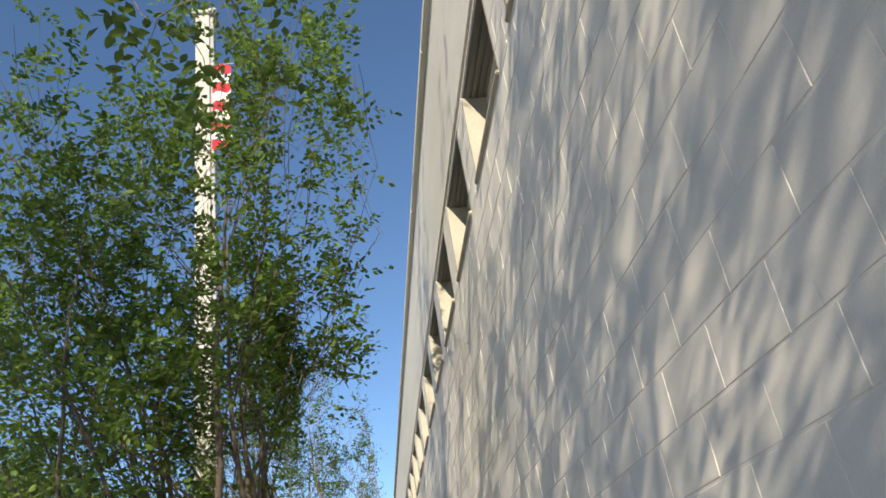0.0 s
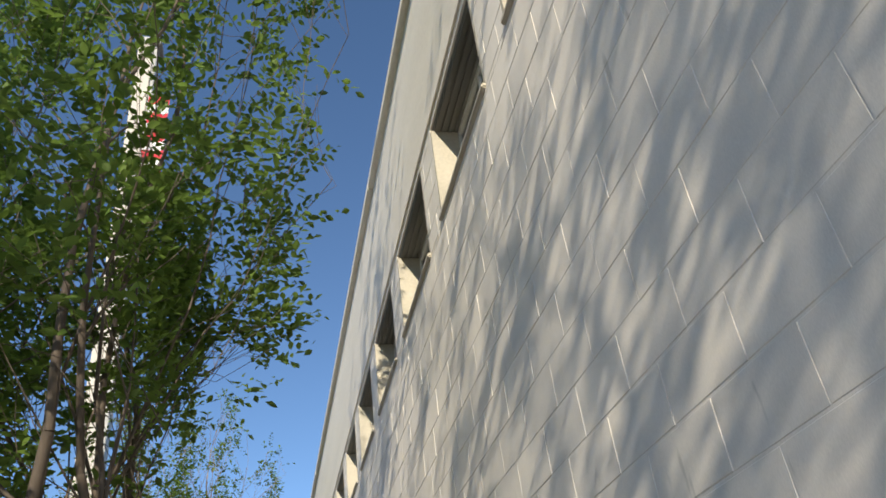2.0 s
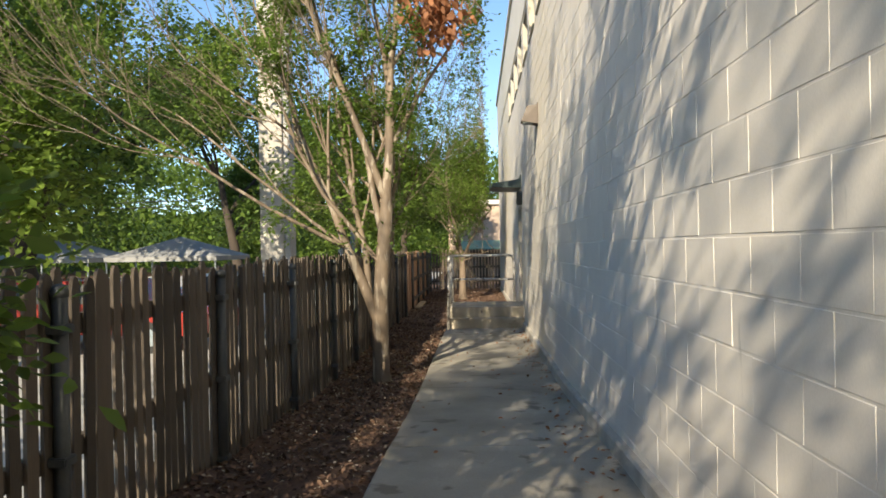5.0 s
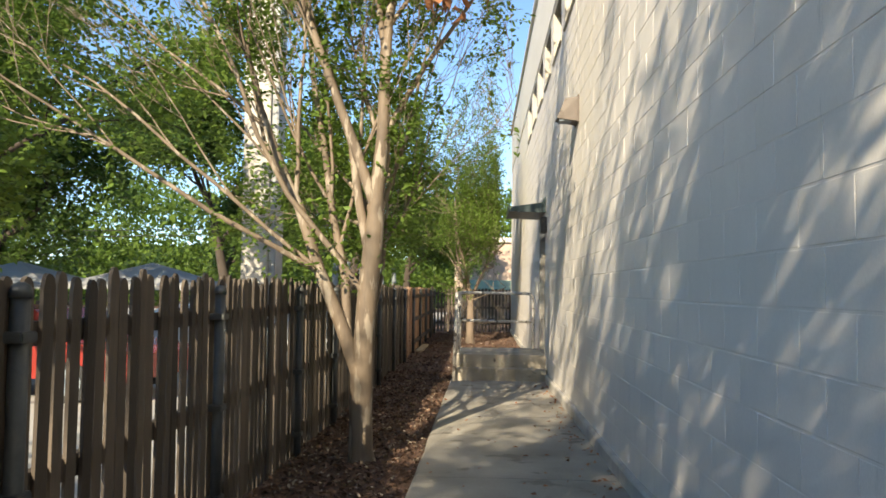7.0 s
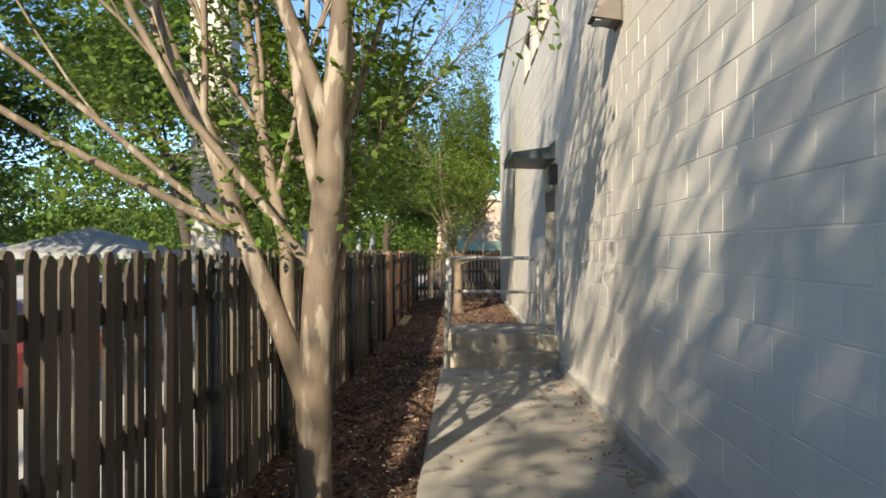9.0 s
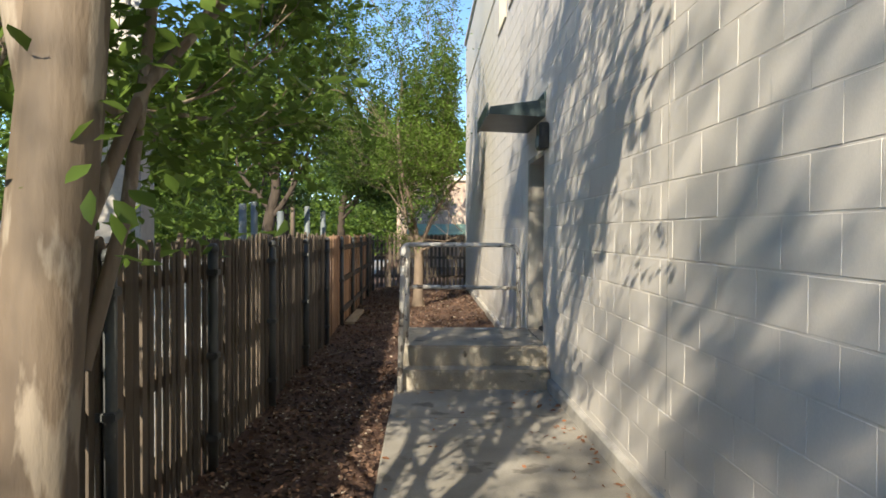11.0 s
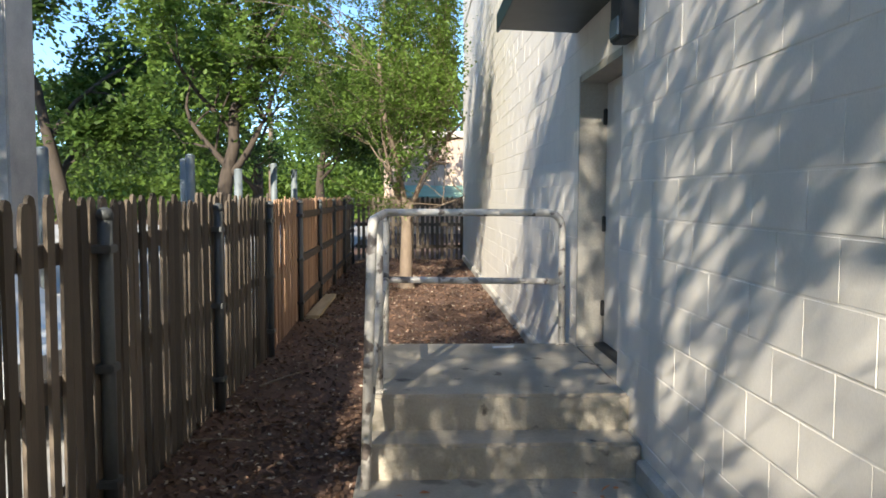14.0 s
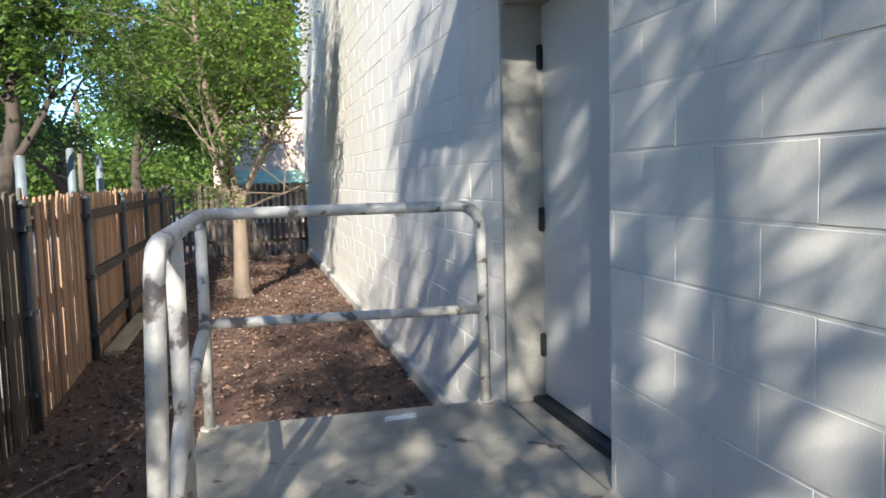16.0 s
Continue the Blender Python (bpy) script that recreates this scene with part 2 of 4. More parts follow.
def bend(points, r=0.12, n=5):
    """A polyline with rounded corners."""
    p = [Vector(q) for q in points]
    out = [p[0]]
    for a, b, c in zip(p, p[1:], p[2:]):
        u, w = (a - b).normalized(), (c - b).normalized()
        d = min(r, (a - b).length * 0.45, (c - b).length * 0.45)
        s, e = b + u * d, b + w * d
        out += [s.lerp(b, i / n).lerp(b.lerp(e, i / n), i / n) for i in range(n + 1)]
    return out + [p[-1]]


# ---- ground ----
def level(y):
    """The height of the walk along its length: it falls gently towards the steps."""
    return float(np.interp(y, [-8, 6, 9, 12.4, 16, 20, 23.2, 60], [0.42, 0.40, 0.36, 0.28, 0.11, 0.07, 0.03, 0.03]))


def sheet(xs, ys, lift, rough=0.0, skirt=0.0):
    g = Geo()
    v = [(x, y, level(y) + lift + (noise.noise((x * 1.3, y * 1.3, 0.0)) * rough)) for y in ys for x in xs]
    n = len(xs)
    f = [(j * n + i, j * n + i + 1, j * n + n + i + 1, j * n + n + i) for j in range(len(ys) - 1) for i in range(n - 1)]
    g.add(v, f)
    return g


far_x = [-900, -200, -60, -30, -15, -8, -4] + list(np.arange(-3.2, 0.3, 0.12)) + [1, 8, 20, 60, 200, 900]
far_y = [-900, -200, -60, -20, -8, -3] + list(np.arange(0, 40, 0.25)) + [45, 60, 100, 250, 900]
solid("ground", sheet(far_x, far_y, -0.05, 0.035), MULCH, "reddish brown mulch and bare earth", "ground", "structure", True)
solid("pavement", sheet([-60, -30, -15, -8, -5, -3.1], list(np.arange(-30, 61, 2.0)), -0.012), ASPHALT,
      "pale paved lot beyond the fence", "pavement", "structure")

slabs = [-8, -4.6, -1.6, 1.4, 4.4, 7.4, 10.4, 13.4, 16.4, 19.4, 22.0, 23.5]
path_root = thing("path", "worn grey concrete footpath beside the wall", "path", kind="structure")
for a, b in zip(slabs, slabs[1:]):
    g = Geo()
    ys = list(np.linspace(a + 0.004, b - 0.004, 7))
    prof = [(-1.56, -0.16), (-1.56, -0.012), (-1.545, 0.0), (-0.9, 0.004), (-0.03, 0.0), (-0.03, -0.16)]
    g.add([(x + (noise.noise((x, y * 3, 3)) * 0.012 if x < -1.5 else 0), y, level(y) + z) for y in ys for x, z in prof],
          [(j * 6 + i, j * 6 + i + 1, j * 6 + 7 + i, j * 6 + 6 + i) for j in range(6) for i in range(5)]
          + [(5, 4, 3, 2, 1, 0), tuple(36 + i for i in range(6))])
    part("slab", g, CONCRETE, path_root)

# ---- the block wall ----
C, B2, Z0, Y0 = 0.2032, 0.4064, 0.0296, 0.01
DOOR = (23.82, 25.0, 0.43, 2.46)
WALL_Y0, WALL_Y1 = -8.0, 39.2
SILL, HEADZ, TOP = Z0 + C * 24.2, Z0 + C * 28.2, 7.25
WINDOWS = [8.22 + 1.6256 * k for k in range(-6, 13)]
WIN_W = 1.2192
DEEP = 0.34

wall = thing("wall_east", "long pale grey-beige painted concrete block wall of a building", "wall", kind="structure")
core = Geo()
core.box(0.006, WALL_Y0, -0.4, DEEP, DOOR[0], SILL)
core.box(0.006, DOOR[1], -0.4, DEEP, WALL_Y1, SILL)
core.box(0.006, DOOR[0], DOOR[3], DEEP, DOOR[1], SILL)
core.box(0.006, DOOR[0], -0.4, DEEP, DOOR[1], DOOR[2] - 0.03)
edges = [WALL_Y0] + [e for w in WINDOWS for e in (w, w + WIN_W)] + [WALL_Y1]
for a, b in zip(edges[::2], edges[1::2]):
    core.box(0.006, a, SILL, DEEP, b, HEADZ)
core.box(0.006, WALL_Y0, HEADZ, DEEP, WALL_Y1, HEADZ + 0.05)
part("wall_core", core, PAINT, wall)
part("parapet", Geo().box(-0.012, WALL_Y0, HEADZ + 0.05, DEEP, WALL_Y1, TOP), PARAPET, wall, "smooth beige rendered parapet band")
cop = Geo()
for y in np.arange(WALL_Y0, WALL_Y1 - 0.1, 3.05):
    cop.soft(-0.07, y + 0.003, TOP - 0.04, DEEP + 0.05, min(y + 3.047, WALL_Y1), TOP + 0.05, 0.008)
part("coping", cop, PARAPET, wall, "metal coping strips")
foot = Geo()
fy = list(np.arange(WALL_Y0, 23.2, 0.8)) + [23.2]
foot.add([(x, y, level(y) + z) for y in fy for x, z in ((-0.045, -0.2), (-0.045, 0.10), (-0.03, 0.115), (0.01, 0.12))],
         [(j * 4 + i, j * 4 + i + 1, j * 4 + 5 + i, j * 4 + 4 + i) for j in range(len(fy) - 1) for i in range(3)])
foot.add([(x, y, 0.02 + z) for y in (25.05, 32, 39.2) for x, z in ((-0.045, -0.2), (-0.045, 0.06), (-0.03, 0.075), (0.01, 0.08))],
         [(j * 4 + i, j * 4 + i + 1, j * 4 + 5 + i, j * 4 + 4 + i) for j in range(2) for i in range(3)])
part("footing", foot, FOOT, wall, "bare concrete footing strip")

# back of the building closes the rooms
shell = Geo()
shell.box(8, WALL_Y0, -0.4, 8.3, WALL_Y1, TOP - 0.4).box(DEEP, WALL_Y0, -0.4, 8, WALL_Y0 + 0.3, TOP - 0.4)
shell.box(DEEP, WALL_Y1 - 0.3, -0.4, 8, WALL_Y1, TOP - 0.4).box(DEEP, WALL_Y0, 6.2, 8.3, WALL_Y1, 6.4)
shell.box(DEEP, WALL_Y0, 3.4, 8.3, WALL_Y1, 3.5)
solid("building_shell", shell, ROOM, "plain rear walls and flat roof of the building", "building", "structure")


def block_mesh(w, h, seed):
    """One block's painted face, with eased edges and a slight unevenness; its lower near corner at the origin, out to -x."""
    r = random.Random(seed)
    j, e, d = 0.0022, 0.0044, 0.0041
    y = [j * 0.6, j * 0.6 + e * r.uniform(0.35, 0.7), w - j * 0.6 - e * r.uniform(0.35, 0.7), w - j * 0.6]
    z = [j, j + e * r.uniform(0.7, 1.3), h - j - e * r.uniform(0.7, 1.3), h - j]
    o = [r.uniform(-0.0012, 0.0012) for _ in range(4)]
    v = [(0.008, y[0], z[0]), (0.008, y[3], z[0]), (0.008, y[3], z[3]), (0.008, y[0], z[3]),
         (0.008 - d + o[0], y[1], z[1]), (0.008 - d + o[1], y[2], z[1]), (0.008 - d + o[2], y[2], z[2]), (0.008 - d + o[3], y[1], z[2])]
    return v, [(4, 7, 6, 5), (0, 4, 5, 1), (1, 5, 6, 2), (2, 6, 7, 3), (3, 7, 4, 0)]


near_meshes = []
for s in range(8):
    v, f = block_mesh(B2, C, s)
    near_meshes.append(Geo().add(v, f).mesh("block", PAINT))
rest, singles = Geo(), []
course_top = int((SILL - Z0) / C) + 1
for k in range(-1, course_top + 4):
    z = Z0 + C * k
    y = Y0 + (0 if k % 2 else C) - B2 * 25
    while y < WALL_Y1:
        spans = [(max(y, WALL_Y0), min(y + B2, WALL_Y1))]
        if z + C > DOOR[2] and z < DOOR[3]:
            spans = [q for a, b in spans for q in ((a, min(b, DOOR[0])), (max(a, DOOR[1]), b)) if q[1] - q[0] > 0.03]
        zz = min(z + C, HEADZ)
        if zz > SILL + 0.02:
            cut = []
            for a, b in spans:
                todo = [(a, b)]
                for w in WINDOWS:
                    todo = [q for c, d in todo for q in ((c, min(d, w)), (max(c, w + WIN_W), d)) if q[1] - q[0] > 0.02]
                cut += todo
            if z < SILL - 0.03:
                for a, b in spans:
                    v, f = block_mesh(b - a, SILL - z, int(a * 100) + k)
                    rest.add([(p[0], p[1] + a, p[2] + z) for p in v], f)
                spans, z_low = cut, SILL
            else:
                spans, z_low = cut, z
        else:
            z_low = z
        if zz - z_low > 0.03:
            for a, b in spans:
                if b - a < 0.03:
                    continue
                whole = abs(b - a - B2) < 1e-3 and abs(zz - z_low - C) < 1e-3
                if whole and 13.2 < a < 23.8 and k < 10 and z > 0 and len(singles) < 300:
                    singles.append((a, z))
                else:
                    v, f = block_mesh(b - a, zz - z_low, int(a * 100) + 7 * k)
                    rest.add([(p[0], p[1] + a, p[2] + z_low) for p in v], f)
        y += B2
tagged(part("block_field", rest, PAINT, wall), kind="stuff")


part("control_joint", Geo().box(0.0034, 19.590, 0.05, 0.008, 19.600, SILL - 0.1), JAMB, wall, "vertical sealant joint")

# ---- high windows ----
def high_window(y):
    root = thing("window", "deep high window with cream jambs and a white frame", "window", group="high windows", kind="structure")
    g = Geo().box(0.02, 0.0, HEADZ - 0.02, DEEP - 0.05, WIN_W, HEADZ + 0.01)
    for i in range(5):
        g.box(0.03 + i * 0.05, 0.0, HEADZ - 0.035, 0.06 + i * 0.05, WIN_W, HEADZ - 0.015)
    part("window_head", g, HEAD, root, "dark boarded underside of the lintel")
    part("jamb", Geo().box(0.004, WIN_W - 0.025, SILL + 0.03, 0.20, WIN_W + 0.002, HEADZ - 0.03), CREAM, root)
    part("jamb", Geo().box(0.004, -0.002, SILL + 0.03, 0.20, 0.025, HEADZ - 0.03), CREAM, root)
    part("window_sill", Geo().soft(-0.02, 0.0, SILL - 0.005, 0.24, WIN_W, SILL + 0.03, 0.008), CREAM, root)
    fr = Geo()
    fr.soft(0.20, 0.0, SILL + 0.03, 0.25, 0.05, HEADZ - 0.03, 0.006).soft(0.20, WIN_W - 0.05, SILL + 0.03, 0.25, WIN_W, HEADZ - 0.03, 0.006)
    fr.soft(0.20, 0.05, SILL + 0.03, 0.25, WIN_W - 0.05, SILL + 0.08, 0.006).soft(0.20, 0.05, HEADZ - 0.08, 0.25, WIN_W - 0.05, HEADZ - 0.03, 0.006)
    fr.soft(0.205, WIN_W / 2 - 0.02, SILL + 0.08, 0.245, WIN_W / 2 + 0.02, HEADZ - 0.08, 0.006)
    part("window_frame", fr, WHITE, root)
    for a, b in ((0.05, WIN_W / 2 - 0.02), (WIN_W / 2 + 0.02, WIN_W - 0.05)):
        p = part("pane", Geo().box(0.222, a, SILL + 0.08, 0.228, b, HEADZ - 0.08), GLASS, root)
        p.visible_shadow = False
    root.location = (0, y, 0)
    return root


first_window = high_window(WINDOWS[0])
for w in WINDOWS[1:]:
    copy_thing(first_window, pose(0, w, 0))

# ---- door, canopy and fittings on the wall ----
door = thing("door_1", "recessed grey painted metal exit door, shut", "door", kind="structure")
part("door_leaf", Geo().soft(0.20, DOOR[0] + 0.05, DOOR[2] + 0.03, 0.245, DOOR[1] - 0.03, DOOR[3] - 0.05, 0.004), DOORGREY, door)
jg = Geo().box(-0.006, DOOR[1] - 0.032, DOOR[2], 0.25, DOOR[1] + 0.004, DOOR[3])
part("far_jamb", jg, JAMB, door, "stained beige steel door jamb")
part("near_jamb", Geo().box(0.10, DOOR[0] - 0.004, DOOR[2], 0.25, DOOR[0] + 0.045, DOOR[3]), JAMB, door)
part("lintel", Geo().box(0.0, DOOR[0], DOOR[3] - 0.045, 0.25, DOOR[1], DOOR[3] + 0.004), JAMB, door)
part("threshold", Geo().soft(0.13, DOOR[0], DOOR[2] - 0.03, 0.33, DOOR[1], DOOR[2] + 0.025, 0.006), DARK, door, "dark metal threshold")
for z in (0.72, 1.36, 2.16):
    part("hinge", Geo().soft(0.172, DOOR[1] - 0.055, z - 0.06, 0.202, DOOR[1] - 0.028, z + 0.06, 0.006), DARK, door)
part("handle", Geo().tube(bend([(0.2, 23.93, 1.45), (0.15, 23.93, 1.45), (0.15, 24.05, 1.45)], 0.02), 0.01), GALV, door)

canopy = thing("door_canopy", "dark green metal wedge canopy over the exit door", "canopy")
y0, y1 = 23.72, 25.13
cg = Geo()
cg.add([(0.0, y0, 2.81), (-0.60, y0, 2.83), (-0.60, y1, 2.83), (0.0, y1, 2.81), (0.0, y0, 2.99), (-0.58, y0, 2.91), (-0.58, y1, 2.91), (0.0, y1, 2.99)],
       [(0, 1, 2, 3), (4, 7, 6, 5), (0, 4, 5, 1), (3, 2, 6, 7), (1, 5, 6, 2), (0, 3, 7, 4)])
part("hood", cg, CANOPY, canopy)
part("flashing", Geo().soft(-0.015, y0 - 0.02, 2.97, 0.004, y1 + 0.02, 3.07, 0.003), CANOPY, canopy)
part("drip_edge", Geo().soft(-0.62, y0 - 0.015, 2.81, -0.60, y1 + 0.015, 2.95, 0.004), CANOPY, canopy)

box = thing("junction_box", "small dark square fitting beside the door head", "light fitting")
part("housing", Geo().soft(-0.10, 23.48, 2.45, 0.004, 23.72, 2.72, 0.012), DARK, box)
part("lens", Geo().soft(-0.112, 23.51, 2.47, -0.098, 23.69, 2.58, 0.006), GALV, box)

lamp = thing("wall_lamp", "brown square wall lamp, unlit", "wall lamp")
lg = Geo().add([(0.002, 19.24, 3.40), (0.002, 19.52, 3.40), (0.002, 19.52, 3.68), (0.002, 19.24, 3.68),
                (-0.24, 19.26, 3.44), (-0.24, 19.50, 3.44), (-0.15, 19.50, 3.66), (-0.15, 19.26, 3.66)],
               [(0, 1, 2, 3), (4, 7, 6, 5), (0, 4, 5, 1), (1, 5, 6, 2), (2, 6, 7, 3), (3, 7, 4, 0)])
part("housing", lg, FIXTURE, lamp)
part("lens", Geo().box(-0.21, 19.28, 3.412, -0.03, 19.48, 3.426), GALV, lamp)
part("back_plate", Geo().soft(-0.012, 19.22, 3.385, 0.004, 19.54, 3.70, 0.004), FIXTURE, lamp)

# ---- steps and handrail ----
steps = thing("steps", "weathered concrete landing with two worn steps", "steps", kind="structure")
part("landing", Geo().soft(-1.52, 23.50, -0.25, -0.002, 25.07, 0.43, 0.018), STEP, steps)
part("step", Geo().soft(-1.52, 23.24, -0.25, -0.002, 23.52, 0.225, 0.018), STEP, steps)
part("door_slab", Geo().box(-0.003, DOOR[0] + 0.002, 0.2, 0.14, DOOR[1] - 0.034, 0.427), STEP, steps)

rail = thing("handrail", "bent pipe handrail with flaking white paint", "handrail")
P = 0.028
part("top_rail", Geo().tube(bend([(-1.50, 23.12, 0.02), (-1.47, 23.30, 1.43), (-1.46, 25.02, 1.44), (-0.12, 25.02, 1.44), (-0.11, 25.02, 0.43)], 0.13), P, 10), PIPE, rail, smooth=True)
part("post", Geo().tube([(-1.465, 25.02, 0.43), (-1.46, 25.02, 1.43)], P * 0.95, 10), PIPE, rail, smooth=True)
part("post", Geo().tube([(-1.45, 23.60, 0.42), (-1.45, 23.60, 1.425)], P * 0.95, 10), PIPE, rail, smooth=True)
part("mid_rail", Geo().tube([(-1.46, 25.02, 0.93), (-0.115, 25.02, 0.915)], P * 0.9, 10), PIPE, rail, smooth=True)
part("side_rail", Geo().tube(bend([(-1.46, 25.02, 0.93), (-1.455, 23.55, 0.90), (-1.485, 23.2, 0.40)], 0.15), P * 0.9, 10), PIPE, rail, smooth=True)
for x, y in ((-1.465, 25.02), (-0.11, 25.02), (-1.45, 23.6)):
    part("base_flange", Geo().tube([(x, y, 0.425), (x, y, 0.44)], 0.045, 12), PIPE, rail)

# ---- fence ----
FX = -2.70
fence = thing("fence", "weathered brown wooden picket fence on steel posts", "fence", kind="structure")


def picket_mesh(w, h, seed):
    r = random.Random(seed)
    t, a = 0.017, w / 2
    top = [(-a, h - 0.05 - r.uniform(0, 0.02)), (-a * 0.72, h - 0.014), (-a * 0.3, h), (a * 0.3, h - r.uniform(0, 0.006)), (a * 0.72, h - 0.016), (a, h - 0.05)]
    outline = [(a, 0.0), (-a, 0.0)]
    ring = [(-a, 0.02)] + top + [(a, 0.02)]
    n = len(ring)
    lean = r.uniform(-0.006, 0.006)
    v = [(t / 2 + lean * z, y, z) for y, z in ring] + [(-t / 2 + lean * z, y, z) for y, z in ring]
    f = [tuple(reversed(range(n))), tuple(range(n, 2 * n))] + [(i, (i + 1) % n, n + (i + 1) % n, n + i) for i in range(n)]
    return Geo().add(v, f)


old_pickets = [picket_mesh(0.068 + 0.006 * (s % 4), 1.62 + 0.012 * (s % 5), s).mesh("picket", CEDAR) for s in range(10)]
sunlit_pickets = [picket_mesh(0.078 + 0.004 * (s % 3), 1.60 + 0.012 * (s % 4), 40 + s).mesh("picket", CEDAR_SUNLIT) for s in range(6)]
POSTS = [5.05, 7.1, 9.1, 11.1, 13.15, 15.22, 17.32, 19.0, 20.7, 22.72, 24.78, 26.8, 28.85, 30.9, 32.95, 35.0, 37.1]
FTOP = 1.55
for a, b in zip(POSTS, POSTS[1:]):
    for dz in (-1.32, -0.78, -0.23):
        far_side = 27 < a < 36
        x = FX + (0.03 if far_side else -0.03)
        part("rail", Geo().box(x - 0.019, a + 0.002, FTOP + dz - 0.045, x + 0.019, b - 0.002, FTOP + dz + 0.045), RAILWOOD, fence)
for y in POSTS:
    post = part("post", Geo().tube([(FX + 0.045, y, level(y) - 0.3), (FX + 0.045, y, FTOP - 0.09)], 0.033, 12), POSTSTEEL, fence, "dark steel fence post", True)
    cap = Geo().tube([(FX + 0.045, y, FTOP - 0.095), (FX + 0.045, y, FTOP - 0.07), (FX + 0.045, y, FTOP - 0.05), (FX + 0.045, y, FTOP - 0.04)], [0.038, 0.038, 0.03, 0.01], 12)
    part("post_cap", cap, POSTSTEEL, post, smooth=True)
    for dz in (-1.32, -0.78, -0.23):
        part("clamp", Geo().soft(FX - 0.01, y - 0.05, FTOP + dz - 0.02, FX + 0.085, y + 0.05, FTOP + dz + 0.02, 0.006), POSTSTEEL, post)

# ---- trees ----
def leaf_mesh(name, points, ways, size, mat, rng, fold=True, loose=0.75):
    """Many single leaves at the given points, folded along the midrib or flat where they stay far off."""
    n = len(points)
    p, d = np.asarray(points), np.asarray(ways)
    d = d + rng.normal(0, loose, (n, 3)) + np.array([0, 0, -0.15])
    d /= np.linalg.norm(d, axis=1)[:, None]
    s = np.cross(d, rng.normal(0, 0.45, (n, 3)) + np.array([0, 0, 1.0]))
    s /= np.linalg.norm(s, axis=1)[:, None] + 1e-6
    u = np.cross(s, d)
    L = (size * rng.uniform(0.6, 1.25, n))[:, None]
    W = L * 0.27
    a, t = p, p + d * L
    if fold:
        m1, m2 = p + d * L * 0.42, p + d * L * 0.75
        l1, r1 = m1 + s * W + u * W * 0.35, m1 - s * W + u * W * 0.35
        l2, r2 = m2 + s * W * 0.7 + u * W * 0.2, m2 - s * W * 0.7 + u * W * 0.2
        v = np.stack([a, l1, l2, t, r2, r1], axis=1).reshape(-1, 3)
        k = np.arange(n)[:, None] * 6
        f = np.concatenate([k + np.array([[0, 1, 2, 3]]), k + np.array([[0, 3, 4, 5]])])
    else:
        m1 = p + d * L * 0.5
        v = np.stack([a, m1 + s * W * 1.15, t, m1 - s * W * 1.15], axis=1).reshape(-1, 3)
        f = np.arange(n)[:, None] * 4 + np.array([[0, 1, 2, 3]])
    me = bpy.data.meshes.new(name)
    me.vertices.add(len(v))
    me.vertices.foreach_set("co", v.ravel())
    me.loops.add(f.size)
    me.loops.foreach_set("vertex_index", f.ravel())
    me.polygons.add(len(f))
    me.polygons.foreach_set("loop_start", np.arange(len(f)) * 4)
    me.update(calc_edges=True)
    me.materials.append(mat)
    return me


def sprays(pts, ways, twigs, leaves, reach, rng):
    """Leaves set in two ranks along short drooping twigs: where each leaf sits and which way it points."""
    p, w = np.repeat(pts, twigs, axis=0), np.repeat(ways, twigs, axis=0)
    d = w * 0.55 + rng.normal(0, 0.62, p.shape) + np.array([0, 0, 0.10])
    d /= np.linalg.norm(d, axis=1)[:, None]
    side = np.cross(d, rng.normal(0, 0.3, p.shape) + np.array([0, 0, 1.0]))
    side /= np.linalg.norm(side, axis=1)[:, None] + 1e-6
    span = (reach * rng.uniform(0.6, 1.3, len(p)))[:, None]
    at, way = [], []
    for j in range(leaves):
        f = (j + 1) / leaves
        at.append(p + d * span * f + np.array([0, 0, -0.16]) * span * f * f)
        way.append(d * (0.55 + 0.6 * (j == leaves - 1)) + side * (0.95 if j % 2 else -0.95) * (j < leaves - 1))
    return np.concatenate(at), np.concatenate(way)


def beyond(form, p):
    """Whether a place lies outside a crown of the given radii at the given heights round its axis."""
    x, y, heights, radii = form
    return math.hypot(p[0] - x, p[1] - y) > float(np.interp(p[2], heights, radii))


